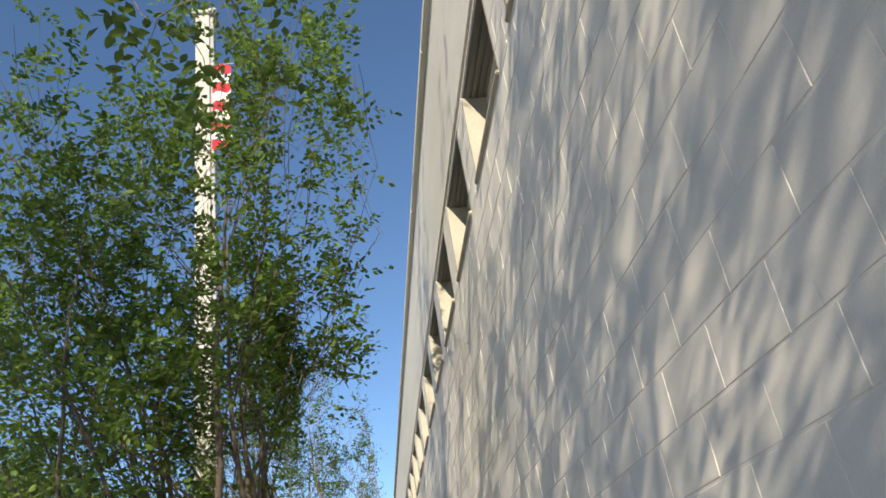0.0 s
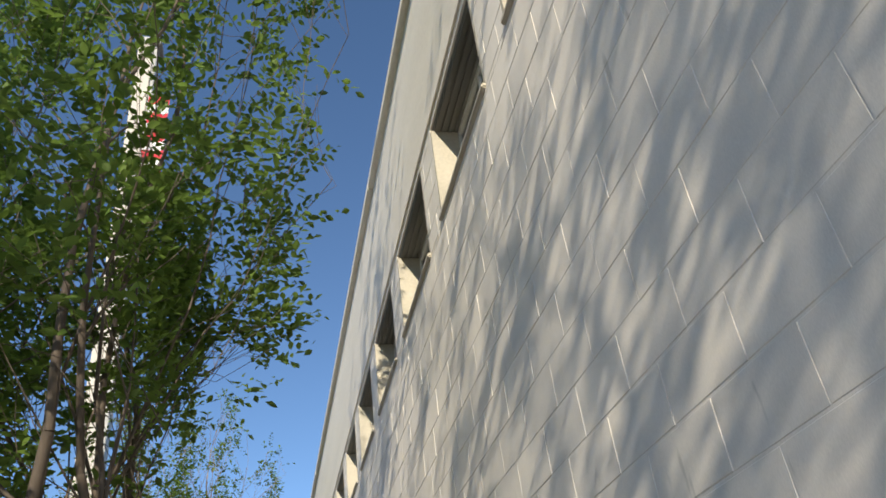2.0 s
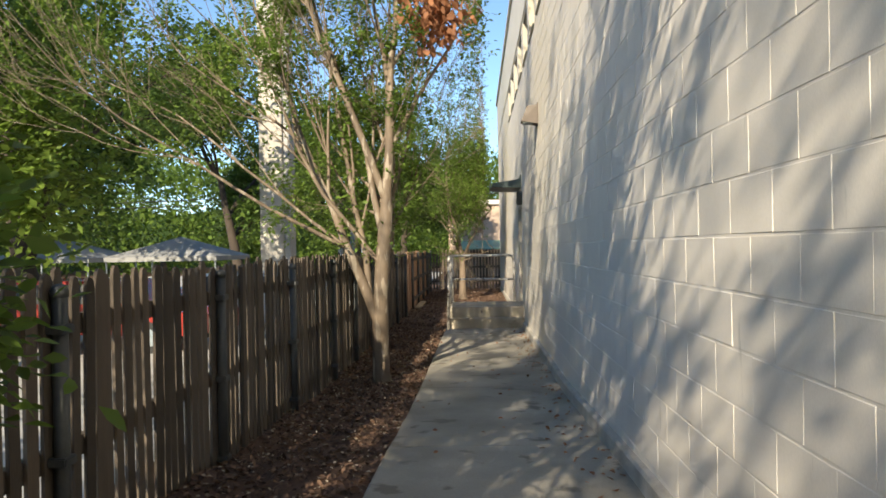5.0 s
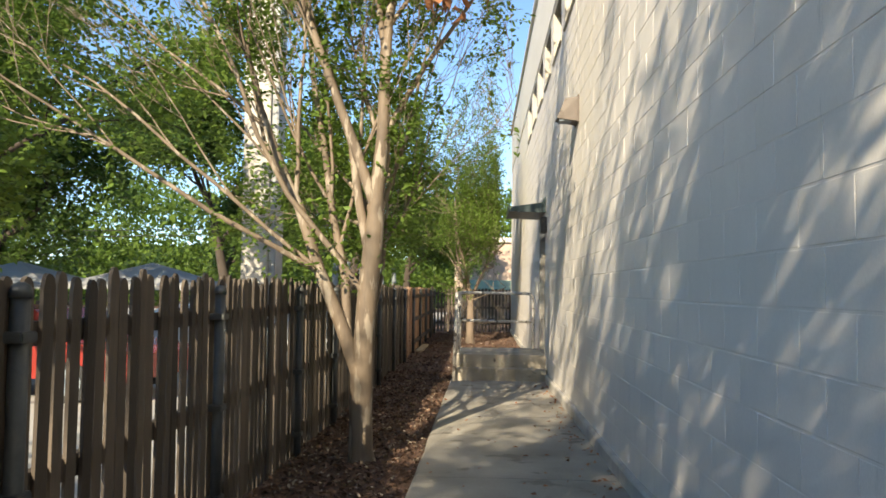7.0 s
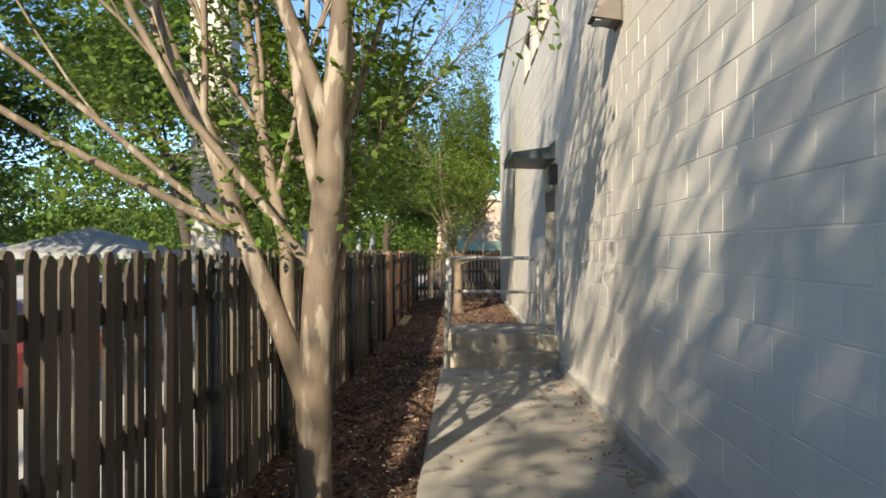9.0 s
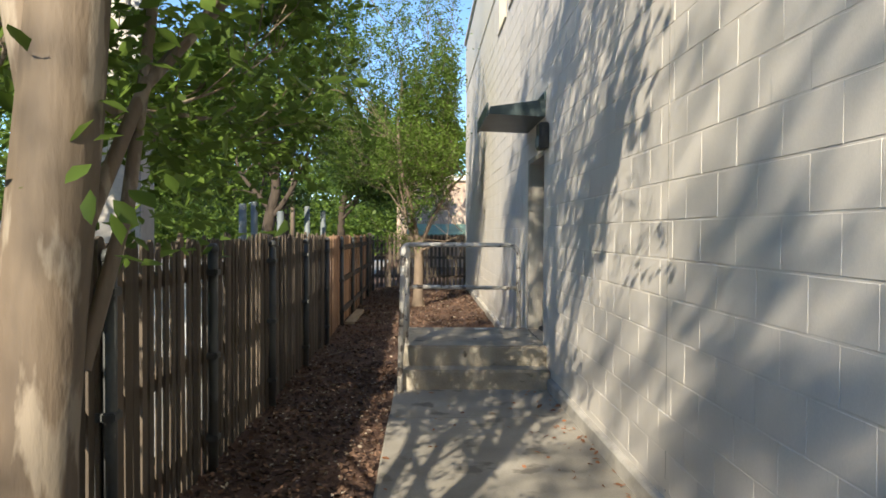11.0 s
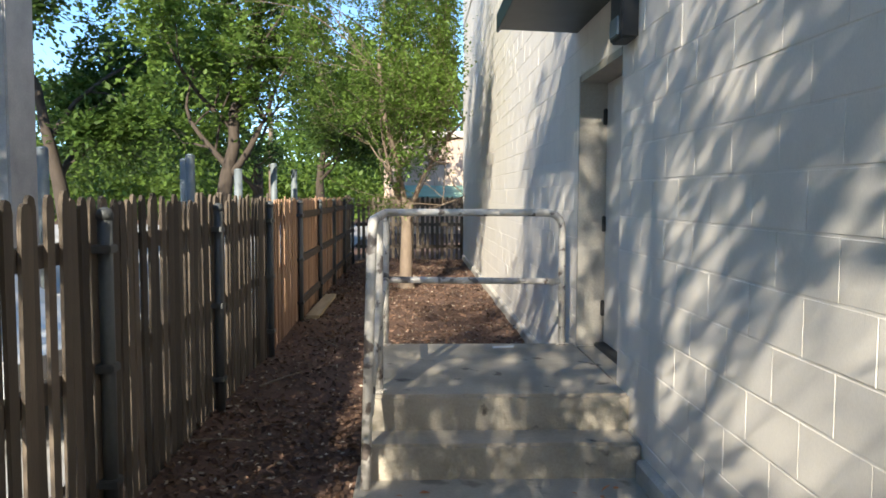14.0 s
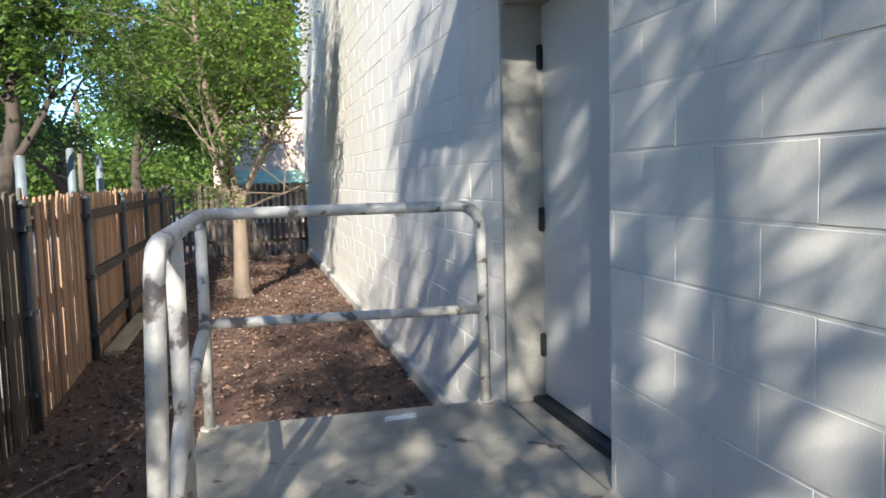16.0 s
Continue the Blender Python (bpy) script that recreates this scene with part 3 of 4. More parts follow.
def grow(rng, wood, spots, p, d, length, r, depth, shape):
    """One limb and its branches. wood: Geo by depth; spots: places and ways of twigs."""
    n = 5 if depth < 2 else 4
    if "round" in shape and depth > 1 and beyond(shape["round"], p):
        return
    pts, rad, q, w = [p], [r], Vector(p), Vector(d).normalized()
    for i in range(n):
        w = (w + Vector(rng.normal(0, shape["wander"], 3)) + Vector((0, 0, shape["rise"]))).normalized()
        if shape.get("by_wall") and q.x > -0.4 - np.interp(q.z, shape.get("gap_at", [0, 1]), shape.get("gap", [shape["by_wall"]] * 2)):
            w.x = -abs(w.x) * 0.6
        if "front" in shape and q.y > shape["front"] and q.z > 2.2:
            w.y = -abs(w.y) * 0.5
        q = q + w * (length / n)
        pts.append(q.copy())
        rad.append(max(r * (1 - (i + 1) / n * 0.55), 0.0025))
    wood[0 if depth == 0 else 1].tube(pts, rad, 10 if depth == 0 else (6 if depth < 3 else 4), cap=False)
    if depth >= shape["depth"]:
        for i in range(1, n + 1):
            spots.append((pts[i], w))
        return
    if depth <= 1 and "sprout" in shape:
        for i in range(n):
            for k in range(3):
                spots.append((pts[i].lerp(pts[i + 1], rng.uniform()) + Vector(rng.normal(0, 0.10, 3)), w))
    if depth >= shape["depth"] - shape.get("sprout", 2):
        for i in range(2, n + 1, 1 if depth > 2 else 2):
            spots.append((pts[i], w))
    kids = shape["kids"][min(depth, len(shape["kids"]) - 1)]
    for c in range(kids):
        f = 1.0 if c == 0 else rng.uniform(shape.get("low", 0.35), 0.98)
        i = min(int(f * n), n - 1)
        at = pts[i].lerp(pts[i + 1], f * n - i) if f < 1 else pts[-1]
        side = Vector(rng.normal(0, 1, 3))
        side = (side - w * side.dot(w)).normalized()
        spread = shape["spread"] * (0.4 if c == 0 else 1.0)
        grow(rng, wood, spots, at, (w + side * spread).normalized(), length * shape["shrink"] * rng.uniform(0.75, 1.15), rad[i] * (0.78 if c == 0 else 0.5), depth + 1, shape)


def tree(name, label, stems, shape, twigs, leaves, reach, size, leaf, bark, seed, group="", bole=None, fold=True):
    """A tree of several stems: each stem and its limbs are parts, the leaves are one crown."""
    rng = np.random.default_rng(seed)
    root = thing(name, label, "tree", group=group)
    spots = []
    if bole:
        part("trunk", Geo().tube(*bole, 12, False), bark, root, smooth=True)
    for p, d, length, r in stems:
        wood = [Geo(), Geo()]
        grow(rng, wood, spots, Vector(p), Vector(d), length, r, 0, shape)
        stem = part("stem", wood[0], bark, root, smooth=True)
        part("limb", wood[1], bark, stem, smooth=True)
    pts = np.array([tuple(s[0]) for s in spots])
    way = np.array([tuple(s[1]) for s in spots])
    pts, way = sprays(pts, way, twigs, leaves, reach, rng)
    ok = pts[:, 2] > 0.9
    if shape.get("by_wall"):
        gap = np.interp(pts[:, 2], shape.get("gap_at", [0, 1]), shape.get("gap", [shape["by_wall"]] * 2))
        ok &= (pts[:, 0] < -gap - rng.exponential(0.22, len(pts))) & ((pts[:, 0] < -1.65) | (pts[:, 2] > 2.5) | (pts[:, 1] > 25) | ((pts[:, 1] > 17.6) & (pts[:, 2] > 1.9) & (pts[:, 0] < -1.5)))
    if "clear" in shape:
        ok &= ~((pts[:, 2] > 3.0) & ((pts[:, 1] < shape["clear"]) | ((pts[:, 0] > -1.5) & (pts[:, 1] < shape["clear"] + 1.6)))) & (pts[:, 2] > 1.45)
    if "airy" in shape:
        low, open_at, reach_x = shape["airy"]
        clump = np.sin(pts[:, 0] * 8.0) + np.sin(pts[:, 1] * 7.0 + 1.0) + np.sin(pts[:, 2] * 9.0)
        ok &= ~((pts[:, 2] > low) & (pts[:, 0] < reach_x) & (clump > open_at))
    tagged(part("crown", leaf_mesh("crown", pts[ok], way[ok], size, leaf, rng, fold, 0.28), leaf, root), kind="stuff")
    return root


myrtle = dict(wander=0.10, rise=0.05, depth=4, kids=[3, 3, 3, 3], spread=0.58, shrink=0.66, low=0.45, by_wall=0.8)


def myrtle_stems(x, y, z, r, spread):
    turns = [(-0.10, -0.04), (-0.34, 0.15), (0.10, 0.24), (-0.15, -0.34), (0.24, -0.06)]
    return [((x + a * 0.25, y + b * 0.25, z), (a * spread, b * spread, 1), 3.3 + 0.1 * i % 0.3, r - 0.005 * i) for i, (a, b) in enumerate(turns)]


# a row of crape myrtles in the bed between fence and path
ROW = "crape myrtles"
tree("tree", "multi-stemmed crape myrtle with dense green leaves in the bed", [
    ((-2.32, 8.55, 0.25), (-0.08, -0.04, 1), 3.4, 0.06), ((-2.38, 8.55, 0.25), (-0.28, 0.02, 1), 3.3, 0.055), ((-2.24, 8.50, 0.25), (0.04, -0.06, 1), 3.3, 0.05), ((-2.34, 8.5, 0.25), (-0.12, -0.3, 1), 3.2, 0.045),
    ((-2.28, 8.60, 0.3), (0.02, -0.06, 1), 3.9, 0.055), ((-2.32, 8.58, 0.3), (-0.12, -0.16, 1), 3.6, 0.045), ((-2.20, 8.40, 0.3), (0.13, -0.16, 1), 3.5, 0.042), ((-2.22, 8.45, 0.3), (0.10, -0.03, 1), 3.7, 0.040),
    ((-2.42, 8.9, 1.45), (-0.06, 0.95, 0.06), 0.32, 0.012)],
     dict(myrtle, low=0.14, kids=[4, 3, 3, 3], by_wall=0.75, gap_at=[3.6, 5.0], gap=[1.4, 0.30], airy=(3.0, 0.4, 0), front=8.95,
          round=(-2.0, 8.5, [0.5, 2.5, 5.0, 7.5, 9.8], [1.5, 1.8, 2.5, 2.2, 0.8])), 1, 13, 0.40, 0.075, LEAF_MID, BARK_SHADED, 3, ROW)
tree("tree", "multi-stemmed crape myrtle at the start of the bed", myrtle_stems(-2.25, 0.7, 0.3, 0.07, 0.9), dict(myrtle, kids=[4, 3, 3, 3], airy=(1.0, 0.5, 0)), 1, 8, 0.34, 0.08, LEAF, BARK, 13, ROW)
tree("tree", "multi-stemmed crape myrtle at the start of the bed", myrtle_stems(-2.25, -5.8, 0.3, 0.07, 1.0), dict(myrtle, kids=[4, 3, 3, 3], airy=(1.0, -0.2, 0)), 1, 6, 0.34, 0.07, LEAF, BARK, 14, ROW)
fork = tree("tree", "pale-barked crape myrtle with a forked trunk beside the path", [
    ((-2.17, 17.44, 0.76), (-0.46, -0.05, 1), 2.5, 0.068), ((-2.05, 17.45, 2.30), (0.03, 0.06, 1), 2.6, 0.060), ((-2.06, 17.46, 2.15), (0.10, 0.22, 1), 2.5, 0.048),
    ((-2.06, 17.44, 2.20), (-0.18, -0.02, 1), 2.6, 0.050), ((-2.57, 17.42, 1.66), (-0.9, -0.28, 0.35), 2.4, 0.026), ((-2.59, 17.43, 1.70), (-0.9, 0.10, 0.45), 2.4, 0.022),
    ((-2.10, 17.43, 1.40), (-0.62, -0.12, 0.9), 2.8, 0.030), ((-2.28, 17.46, 1.02), (-0.10, 0.16, 1), 2.9, 0.044), ((-2.08, 17.45, 1.65), (-0.32, 0.04, 1), 2.9, 0.044),
    ((-2.06, 17.50, 1.30), (0.16, 0.22, 1), 1.8, 0.018),
    ((-2.04, 17.52, 2.10), (0.26, 0.62, 0.9), 2.3, 0.026), ((-2.05, 17.50, 1.60), (0.20, 0.50, 0.8), 1.9, 0.018),
    ((-2.10, 17.50, 2.15), (-0.42, 0.85, 0.62), 2.3, 0.026), ((-2.12, 17.50, 1.85), (-0.14, 0.97, 0.10), 1.1, 0.020), ((-2.20, 17.50, 2.05), (-0.36, 0.92, 0.16), 1.2, 0.020)],
    dict(myrtle, low=0.15, spread=0.45, kids=[4, 3, 3, 3], wander=0.085, by_wall=0.5, clear=16.7, sprout=4, airy=(2.2, 0.0, 0)), 1, 9, 0.34, 0.066, LEAF_MID, BARK, 11, ROW,
    bole=([(-2.10, 17.45, -0.25), (-2.13, 17.45, -0.02), (-2.15, 17.45, 0.15), (-2.155, 17.45, 0.5), (-2.15, 17.45, 0.84), (-2.135, 17.45, 1.15), (-2.115, 17.45, 1.45), (-2.08, 17.45, 1.8), (-2.055, 17.45, 2.1), (-2.05, 17.45, 2.45)],
          [0.20, 0.135, 0.104, 0.097, 0.096, 0.084, 0.086, 0.084, 0.076, 0.052]))
fork.location = (0.085, -0.35, 0)
rng = np.random.default_rng(12)
dead = rng.normal(0, 1, (420, 3)) * np.array([0.17, 0.18, 0.20]) + np.array([-1.45, 17.3, 4.38])
tagged(part("dead_sprig", leaf_mesh("dead_sprig", dead, np.tile([0.1, 0, -1.0], (420, 1)), 0.13, LEAF_DEAD, rng), LEAF_DEAD, fork, "sprig of dead orange leaves"), kind="stuff")
tree("tree", "slender young tree with small leaves in the mulch", [
    ((-1.38, 32.4, 1.3), (0.0, 0.0, 1), 2.7, 0.06), ((-1.38, 32.4, 0.9), (-0.32, 0.1, 1), 2.2, 0.04), ((-1.37, 32.4, 1.0), (0.25, -0.2, 1), 2.2, 0.04), ((-1.38, 32.4, 0.9), (-0.15, -0.4, 1), 2.1, 0.035)],
    dict(myrtle, low=0.08, spread=0.7, kids=[6, 4, 3, 3], shrink=0.70, by_wall=0.3), 2, 7, 0.30, 0.062, LEAF_MID, BARK_GREY, 8, "",
    bole=([(-1.38, 32.4, -0.2), (-1.38, 32.4, 0.0), (-1.385, 32.4, 0.2), (-1.375, 32.4, 0.8), (-1.38, 32.4, 1.5)], [0.22, 0.15, 0.11, 0.10, 0.07]))

big = dict(wander=0.12, rise=0.02, depth=4, kids=[5, 4, 3, 3], spread=0.85, shrink=0.66, low=0.15)
tree("tree", "large shade tree beyond the fence", [((-5.7, 36.5, -0.1), (-0.04, 0.0, 1), 3.6, 0.24)], dict(big, low=0.25, spread=1.0, airy=(0, 0.5, 0)), 5, 8, 0.75, 0.15, LEAF_MID, BARK_DARK, 21, fold=False)
tree("tree", "broad bright green tree beyond the fence", [((-8.8, 22.0, 0.0), (-0.02, 0.0, 1), 4.3, 0.22)], big, 4, 8, 0.7, 0.14, LEAF_LIGHT, BARK_DARK, 22, fold=False)
# stands out of view: added for its soft shadow on wall and path
tree("tree", "unseen broad tree added for shade by the start of the fence", [((-6.0, 0.6, 0.2), (0.0, 0.0, 1), 6.6, 0.26)], dict(big, shrink=0.46, low=0.55, airy=(0, 0.0, 0)), 1, 5, 0.7, 0.22, LEAF, BARK_DARK, 29, fold=False)
tree("tree", "broad bright green tree over the parking lot", [((-8.4, 15.0, 0.1), (0.0, 0.05, 1), 4.1, 0.20)], big, 4, 8, 0.7, 0.14, LEAF_LIGHT, BARK_DARK, 23, fold=False)
tree("tree", "dark leafy tree behind the lot", [((-15.0, 31.0, 0.0), (0.0, 0.0, 1), 4.2, 0.30)], big, 3, 8, 0.9, 0.19, LEAF, BARK_DARK, 24, fold=False)
tree("tree", "dark leafy tree behind the lot", [((-16.0, 21.0, 0.0), (0.0, 0.0, 1), 4.2, 0.30)], big, 3, 8, 0.9, 0.19, LEAF_DEEP, BARK_DARK, 25, fold=False)
tree("tree", "dark leafy tree behind the lot", [((-11.8, 43.5, 0.0), (0.0, 0.0, 1), 5.0, 0.28)], big, 6, 8, 1.0, 0.23, LEAF, BARK_DARK, 28, fold=False)
tree("tree", "tree near the end of the building", [((-4.4, 47.0, 0.0), (0.0, 0.0, 1), 3.4, 0.22)], big, 3, 8, 0.7, 0.16, LEAF, BARK_DARK, 26, fold=False)

tree("tree", "tall tree past the end of the lot", [((-7.5, 50.0, 0.0), (0.0, 0.0, 1), 4.2, 0.26)], big, 3, 8, 0.8, 0.18, LEAF_DEEP, BARK_DARK, 27, fold=False)

# far woods: clumps of leaves heaped along the edge of the lot
rng = np.random.default_rng(77)
m, each = 2600, 75
ang = rng.uniform(radians(72), radians(215), m)
dist = rng.uniform(58, 80, m)
tall = 6.2 + 1.6 * np.sin(ang * 17) + 1.0 * np.sin(ang * 41 + 1) + 0.12 * (dist - 58) + 4.0 * np.clip((ang - 1.85) / 0.5, 0, 1)
mid = np.stack([dist * np.cos(ang), 10 + dist * np.sin(ang), tall * rng.uniform(0, 1, m) ** 0.7], axis=1)
ball = rng.normal(0, 1, (m * each, 3))
ball /= np.linalg.norm(ball, axis=1)[:, None]
pts = np.repeat(mid, each, axis=0) + ball * np.array([1.5, 1.5, 1.0]) * rng.uniform(0.55, 1.1, (m * each, 1))
woods = new("far_woods", leaf_mesh("far_woods", pts, ball, 0.42, LEAF_MID, rng, False))
tagged(woods, "distant green woodland behind the lot", "woods", kind="stuff")

hill = Geo()
arc = [radians(60 + 165 * i / 60) for i in range(61)]
hill.add([(d * math.cos(a), 10 + d * math.sin(a), z + (1.1 * math.sin(a * 17) + 0.7 * math.sin(a * 41) if z > 3 else 0)) for a in arc for d, z in ((84, -0.2), (88, 5.2), (120, 6.0))],
         [(i * 3 + j, i * 3 + j + 1, i * 3 + j + 4, i * 3 + j + 3) for i in range(60) for j in range(2)])
solid("backdrop", hill, LEAF_DEEP, "dark wooded rise on the horizon", "backdrop", "structure")

# ---- beyond the fence ----
pylon = thing("sign_pylon", "tall pale square pylon with its shaded side in grey", "pylon", (-6.15, 28.3, 0))
part("shaft", Geo().soft(-0.36, -0.38, -0.1, 0.24, 0.38, 29, 0.02), PYLON, pylon)
# grey strip: the shade on the right face, put into shape and colour
part("side_column", Geo().soft(0.243, -0.28, -0.1, 0.40, 0.38, 29, 0.02), PYLON_GREY, pylon)
part("cap", Geo().soft(-0.5, -0.5, 29, 0.56, 0.5, 29.3, 0.03), PYLON_GREY, pylon)
flag = part("flag", Geo().tube([(0.30, -0.34, 26.0), (1.25, -0.34, 26.05)], 0.03), PYLON_GREY, pylon, "red and white striped flag on an arm")
for i in range(9):
    z = -i * 0.5
    g = Geo().add([(0.32 + x * 0.2, -0.36 + 0.10 * math.sin(x * 2.2 + i * 0.5), 26.0 + z - dz) for dz in (0, 0.5) for x in range(5)],
                  [(k, k + 1, k + 6, k + 5) for k in range(4)])
    part("stripe", g, RED if i % 2 == 0 else FLAGWHITE, flag)


def car(name, label, at, paint, turn):
    root = thing(name, label, "car")
    prof = [(-2.2, 0.35), (-2.25, 0.75), (-1.5, 0.92), (-0.8, 1.42), (0.9, 1.45), (1.6, 0.98), (2.2, 0.88), (2.25, 0.4)]
    n = len(prof)
    g = Geo().add([(s * (0.88 if z < 1.0 else 0.72), y, z) for s in (-1, 1) for y, z in prof],
                  [tuple(range(n)), tuple(reversed(range(n, 2 * n)))] + [(i, n + i, n + (i + 1) % n, (i + 1) % n) for i in range(n)])
    part("body", g, paint, root)
    for s in (-1, 1):
        part("side_window", Geo().add([(s * 0.80, -0.72, 1.36), (s * 0.80, 0.85, 1.38), (s * 0.885, 1.35, 1.0), (s * 0.885, -1.3, 0.98)], [(0, 1, 2, 3), (3, 2, 1, 0)]), DARK, root)
        for y in (-1.4, 1.4):
            wheel = part("wheel", Geo().tube([(s * 0.68, y, 0.32), (s * 0.90, y, 0.32)], 0.32, 16), TYRE, root)
            part("rim", Geo().tube([(s * 0.89, y, 0.32), (s * 0.91, y, 0.32)], 0.2, 12), GALV, wheel)
    root.matrix_basis = pose(*at, 0, 0, turn) @ Matrix.Diagonal((1, 1, 0.80, 1))
    return root


car("car", "parked red car behind the fence", (-7.4, 20.9, 0.05), CARRED, 84)
car("car", "parked white car behind the fence", (-5.6, 24.6, 0.02), CARWHITE, 84)


def tent(at, w, h):
    root = thing("market_canopy", "white peaked canvas canopy on steel legs", "canopy", at, "white canopies")
    a = w / 2
    part("roof", Geo().add([(-a, -a, h), (a, -a, h), (a, a, h), (-a, a, h), (0, 0, h + 0.55), (-a, -a, h - 0.12), (a, -a, h - 0.12), (a, a, h - 0.12), (-a, a, h - 0.12)],
                           [(0, 1, 4), (1, 2, 4), (2, 3, 4), (3, 0, 4), (0, 5, 6, 1), (1, 6, 7, 2), (2, 7, 8, 3), (3, 8, 5, 0)]), TENT, root)
    for sx in (-1, 1):
        for sy in (-1, 1):
            part("leg", Geo().tube([(sx * (a - 0.05), sy * (a - 0.05), -0.05), (sx * (a - 0.05), sy * (a - 0.05), h - 0.02)], 0.025), GALV, root)


tent((-9.2, 29.5, 0.02), 3.0, 1.5)
tent((-12.6, 29.5, 0.02), 3.0, 1.5)

for x, y, h, r in ((-4.6, 31.0, 2.15, 0.07), (-5.4, 33.5, 2.2, 0.09), (-5.0, 36.0, 2.1, 0.09), (-4.6, 38.0, 2.3, 0.08), (-4.3, 39.2, 2.2, 0.08), (-6.4, 30.2, 2.2, 0.08)):
    ob = thing("bollard", "grey steel pipe post standing behind the fence", "post", (x, y, 0), "pipe posts")
    part("pipe", Geo().tube([(0, 0, -0.05), (0, 0, h)], r, 12), WEATHERED, ob, smooth=True)
    part("top_cap", Geo().tube([(0, 0, h), (0, 0, h + 0.03)], [r * 1.05, r * 0.6], 12), GALV, ob, smooth=True)

pole = thing("utility_pole", "wooden utility pole with a lamp arm", "utility pole", (-9.0, 62, 0))
part("shaft", Geo().tube([(0, 0, -0.1), (0, 0, 6.2)], [0.15, 0.11], 10), POLEWOOD, pole, smooth=True)
part("lamp_arm", Geo().tube([(0, 0, 6.0), (-0.9, 0, 6.2)], 0.04), GALV, pole)
for z in (5.2, 5.6):
    c = [(x, 62 + 0.0 * x, z - 0.5 * math.sin(math.pi * ((x + 60) % 50) / 50)) for x in range(-60, 20, 4)]
    solid("power_line", Geo().tube(c, 0.03, 5), CABLE, "thin black overhead power line", "cable")

pinkb = thing("pink_building", "low pinkish rendered building past the end fence", "building", (1.5, 52, 0))
part("wall", Geo().box(-4.0, 0, -0.2, 6, 8, 4.0), PINK, pinkb)
part("roof", Geo().soft(-4.2, -0.2, 4.0, 6.2, 8.2, 4.25, 0.03), PARAPET, pinkb)
part("awning", Geo().add([(-3.5, -1.2, 1.55), (3.5, -1.2, 1.55), (3.5, 0.02, 2.0), (-3.5, 0.02, 2.0), (-3.5, -1.2, 1.48), (3.5, -1.2, 1.48), (3.5, 0.02, 1.93), (-3.5, 0.02, 1.93)],
                         [(0, 1, 2, 3), (7, 6, 5, 4), (0, 4, 5, 1), (0, 3, 7, 4), (1, 5, 6, 2)]), AWNING, pinkb, "pale green awning")

# ---- loose things ----
solid("loose_board", Geo().soft(-2.62, 29.0, 0.0, -2.45, 31.2, 0.045, 0.006), BOARD, "pale loose board lying along the fence", "board")
solid("litter", Geo().add([(-0.66, 24.86, 0.433), (-0.50, 24.88, 0.433), (-0.49, 24.95, 0.436), (-0.65, 24.93, 0.434), (-0.66, 24.86, 0.432), (-0.50, 24.88, 0.432), (-0.49, 24.95, 0.435), (-0.65, 24.93, 0.433)],
                         [(0, 1, 2, 3), (7, 6, 5, 4), (0, 4, 5, 1), (1, 5, 6, 2), (2, 6, 7, 3), (3, 7, 4, 0)]), PAPER, "scrap of white paper on the landing", "litter")

rng = np.random.default_rng(6)
n = 260
lx, ly = -0.05 - np.abs(rng.normal(0, 0.18, n)), rng.uniform(12, 23.1, n)
lx[::3], ly[::3] = rng.uniform(-1.5, -0.1, len(lx[::3])), rng.uniform(9, 23.1, len(lx[::3]))
lz = np.array([level(y) for y in ly]) + 0.008
fallen = new("fallen_leaves", leaf_mesh("fallen_leaves", np.stack([lx, ly, lz], axis=1), np.concatenate([rng.normal(0, 3, (n, 2)), np.full((n, 1), 0.3)], axis=1), 0.05, LEAF_DEAD, rng))
tagged(fallen, "dry orange leaves fallen on the path", "leaves", kind="stuff")
for i in range(7):
    x, y, a = -2.5 + 0.13 * i % 0.8, 24.0 + 1.7 * i, 1.1 * i
    d = Vector((math.cos(a), math.sin(a), 0)) * (0.25 + 0.05 * (i % 3))
    p = Vector((x, y, level(y) - 0.02))
    solid("twig", Geo().tube([p - d, p + Vector((0.03, 0.02, 0.015)), p + d], [0.009, 0.007, 0.004], 6), BARK, "dry fallen twig on the mulch", "twig", group="fallen twigs")

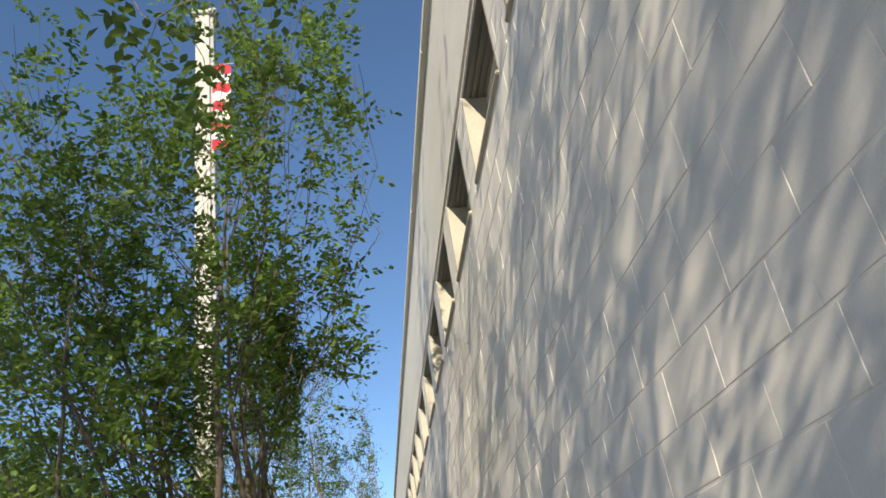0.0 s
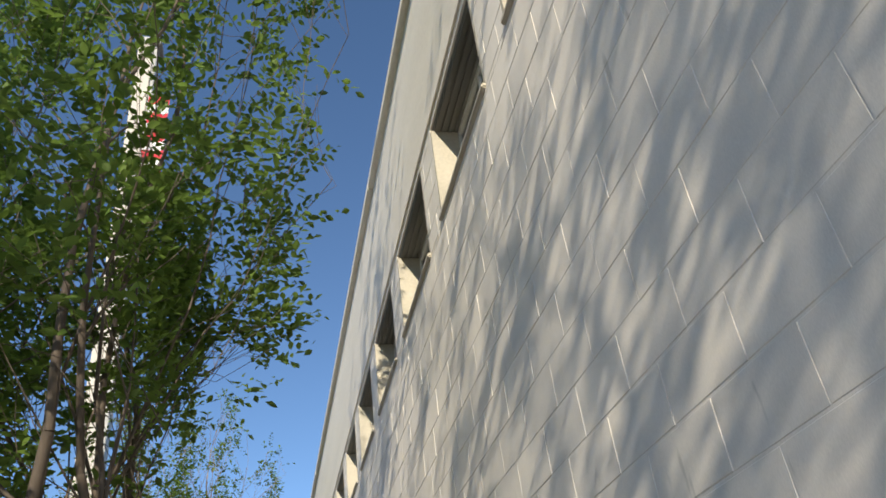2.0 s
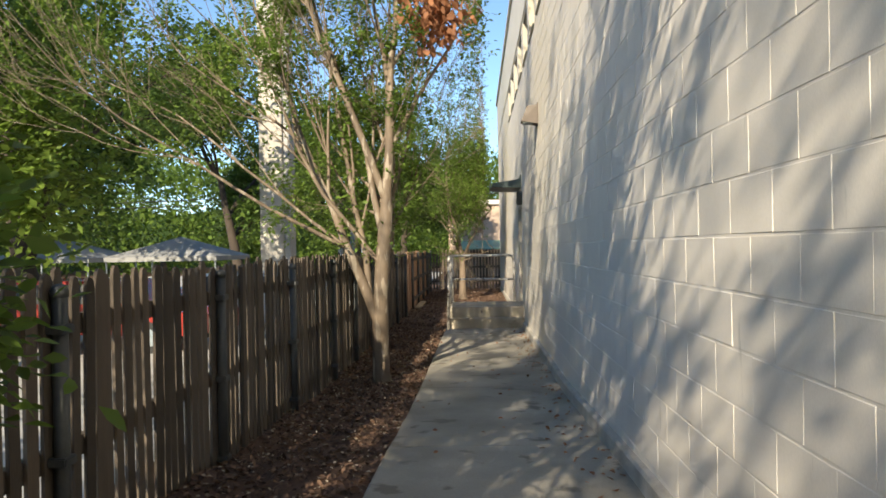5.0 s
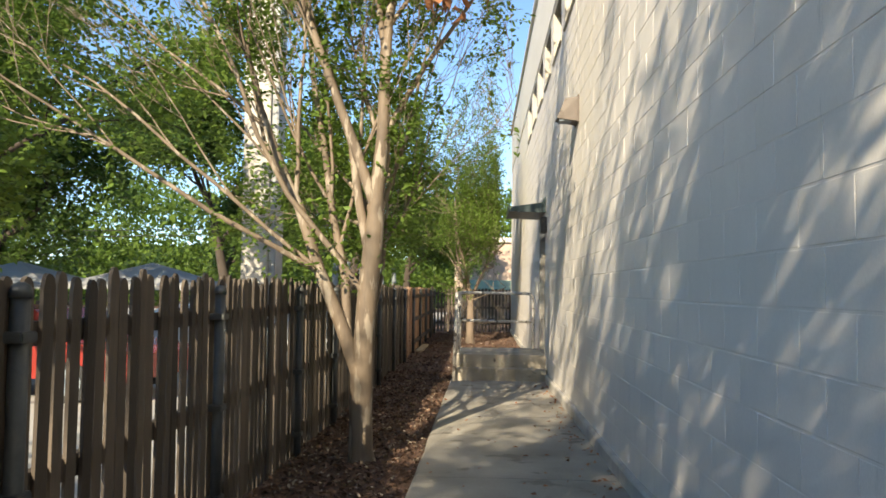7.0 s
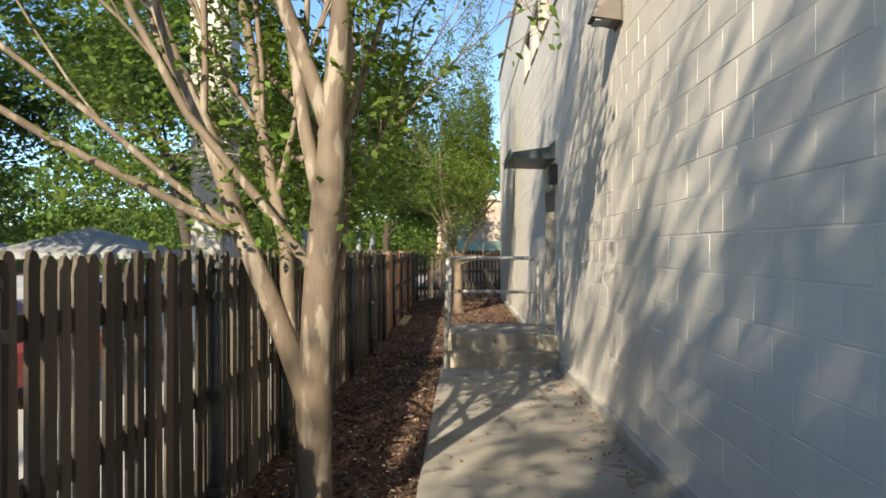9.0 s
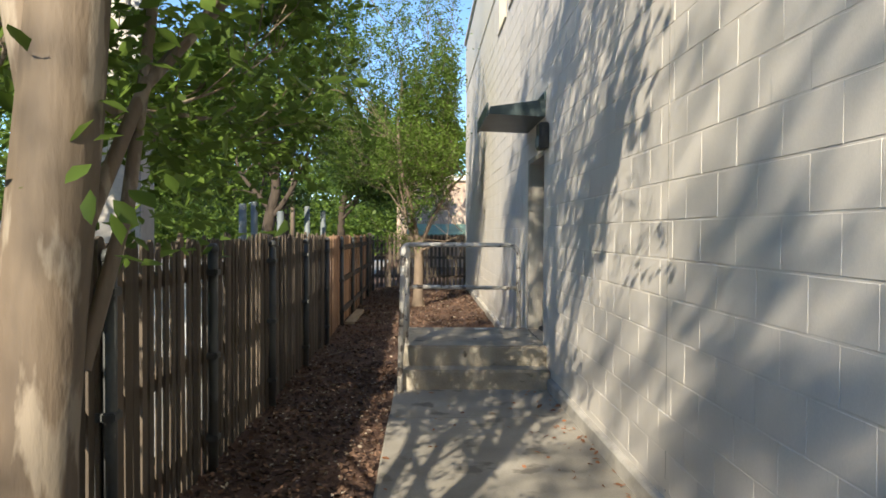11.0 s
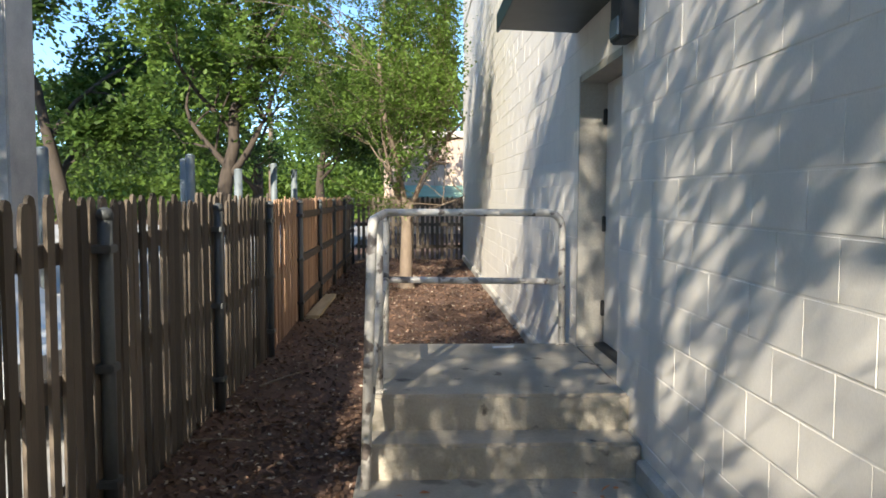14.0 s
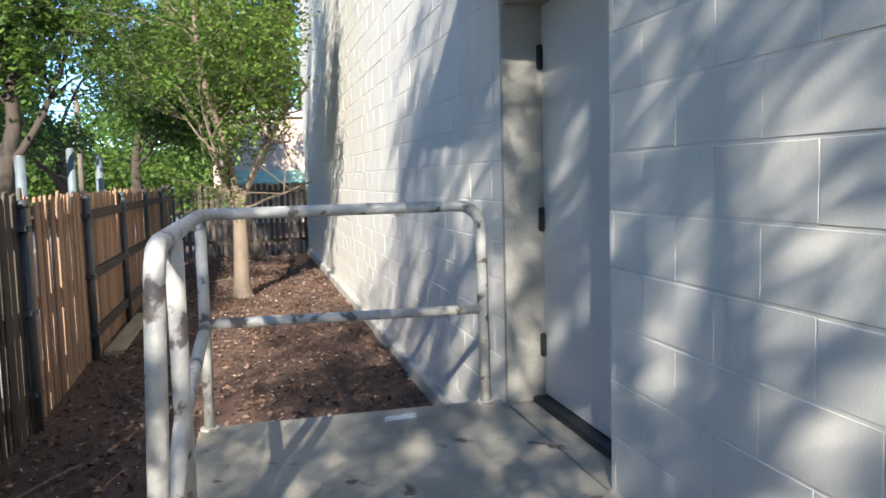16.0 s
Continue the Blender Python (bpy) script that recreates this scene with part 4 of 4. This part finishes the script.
rng = np.random.default_rng(5)
n = 26000
cx, cy = rng.uniform(-2.68, -1.58, n), rng.uniform(8, 38.5, n)
far = cy > 25.15
cx[far] = rng.uniform(-2.68, -0.06, far.sum())
cz = np.array([level(y) for y in cy]) - 0.04 + np.array([noise.noise((x * 1.3, y * 1.3, 0.0)) for x, y in zip(cx, cy)]) * 0.035 + rng.uniform(0, 0.012, n)
chips = new("mulch_chips", leaf_mesh("mulch_chips", np.stack([cx, cy, cz], axis=1), np.concatenate([rng.normal(0, 2.5, (n, 2)), np.full((n, 1), 0.25)], axis=1), 0.05, CHIP, rng))
tagged(chips, "scattered bark chips and dry twigs", "mulch", kind="stuff")

pale = rng.choice(n, 3000, replace=False)
PALECHIP = material("pale_chip", (0.42, 0.34, 0.26), 0.95, grain=(4, 60), bump=0.3, piece=0.5)
bits = new("pale_bark_bits", leaf_mesh("pale_bark_bits", np.stack([cx, cy, cz + 0.012], axis=1)[pale], np.concatenate([rng.normal(0, 2.5, (3000, 2)), np.full((3000, 1), 0.25)], axis=1), 0.034, PALECHIP, rng))
tagged(bits, "pale dry bits scattered over the mulch", "mulch", kind="stuff")

# ---- pieces of wall and fence ----
for i, (y, z) in enumerate(singles):
    b = new("block", near_meshes[(i * 5 + int(z * 10)) % 8])
    b.parent, b.location = wall, (0, y, z)
rnd = random.Random(4)
i = 0
y = POSTS[0] + 0.03
while y < POSTS[-1] and i < 299:
    # this stretch carries the sunlit colouring
    sunlit = 27.0 < y < 35.5
    me = rnd.choice(sunlit_pickets if sunlit else old_pickets)
    b = new("picket", me)
    b.parent = fence
    side = -1 if sunlit else 1
    b.matrix_basis = pose(FX + rnd.uniform(-0.004, 0.004), y, FTOP - 1.64 + rnd.uniform(-0.012, 0.012), rnd.uniform(-1.0, 1.0), 0, rnd.uniform(-6, 6))
    y += 0.107 + rnd.uniform(-0.006, 0.010)
    i += 1
back = thing("back_fence", "dark wooden picket fence closing the end", "fence", kind="structure")
for zz in (0.3, 0.85, 1.35):
    part("rail", Geo().box(-2.7, 38.62, zz - 0.04, -0.05, 38.66, zz + 0.04), RAILWOOD, back)
for j in range(22):
    b = new("picket", old_pickets[j % 10])
    b.parent, b.matrix_basis = back, pose(-2.62 + j * 0.122, 38.6, -0.12, 0, 0, 90)
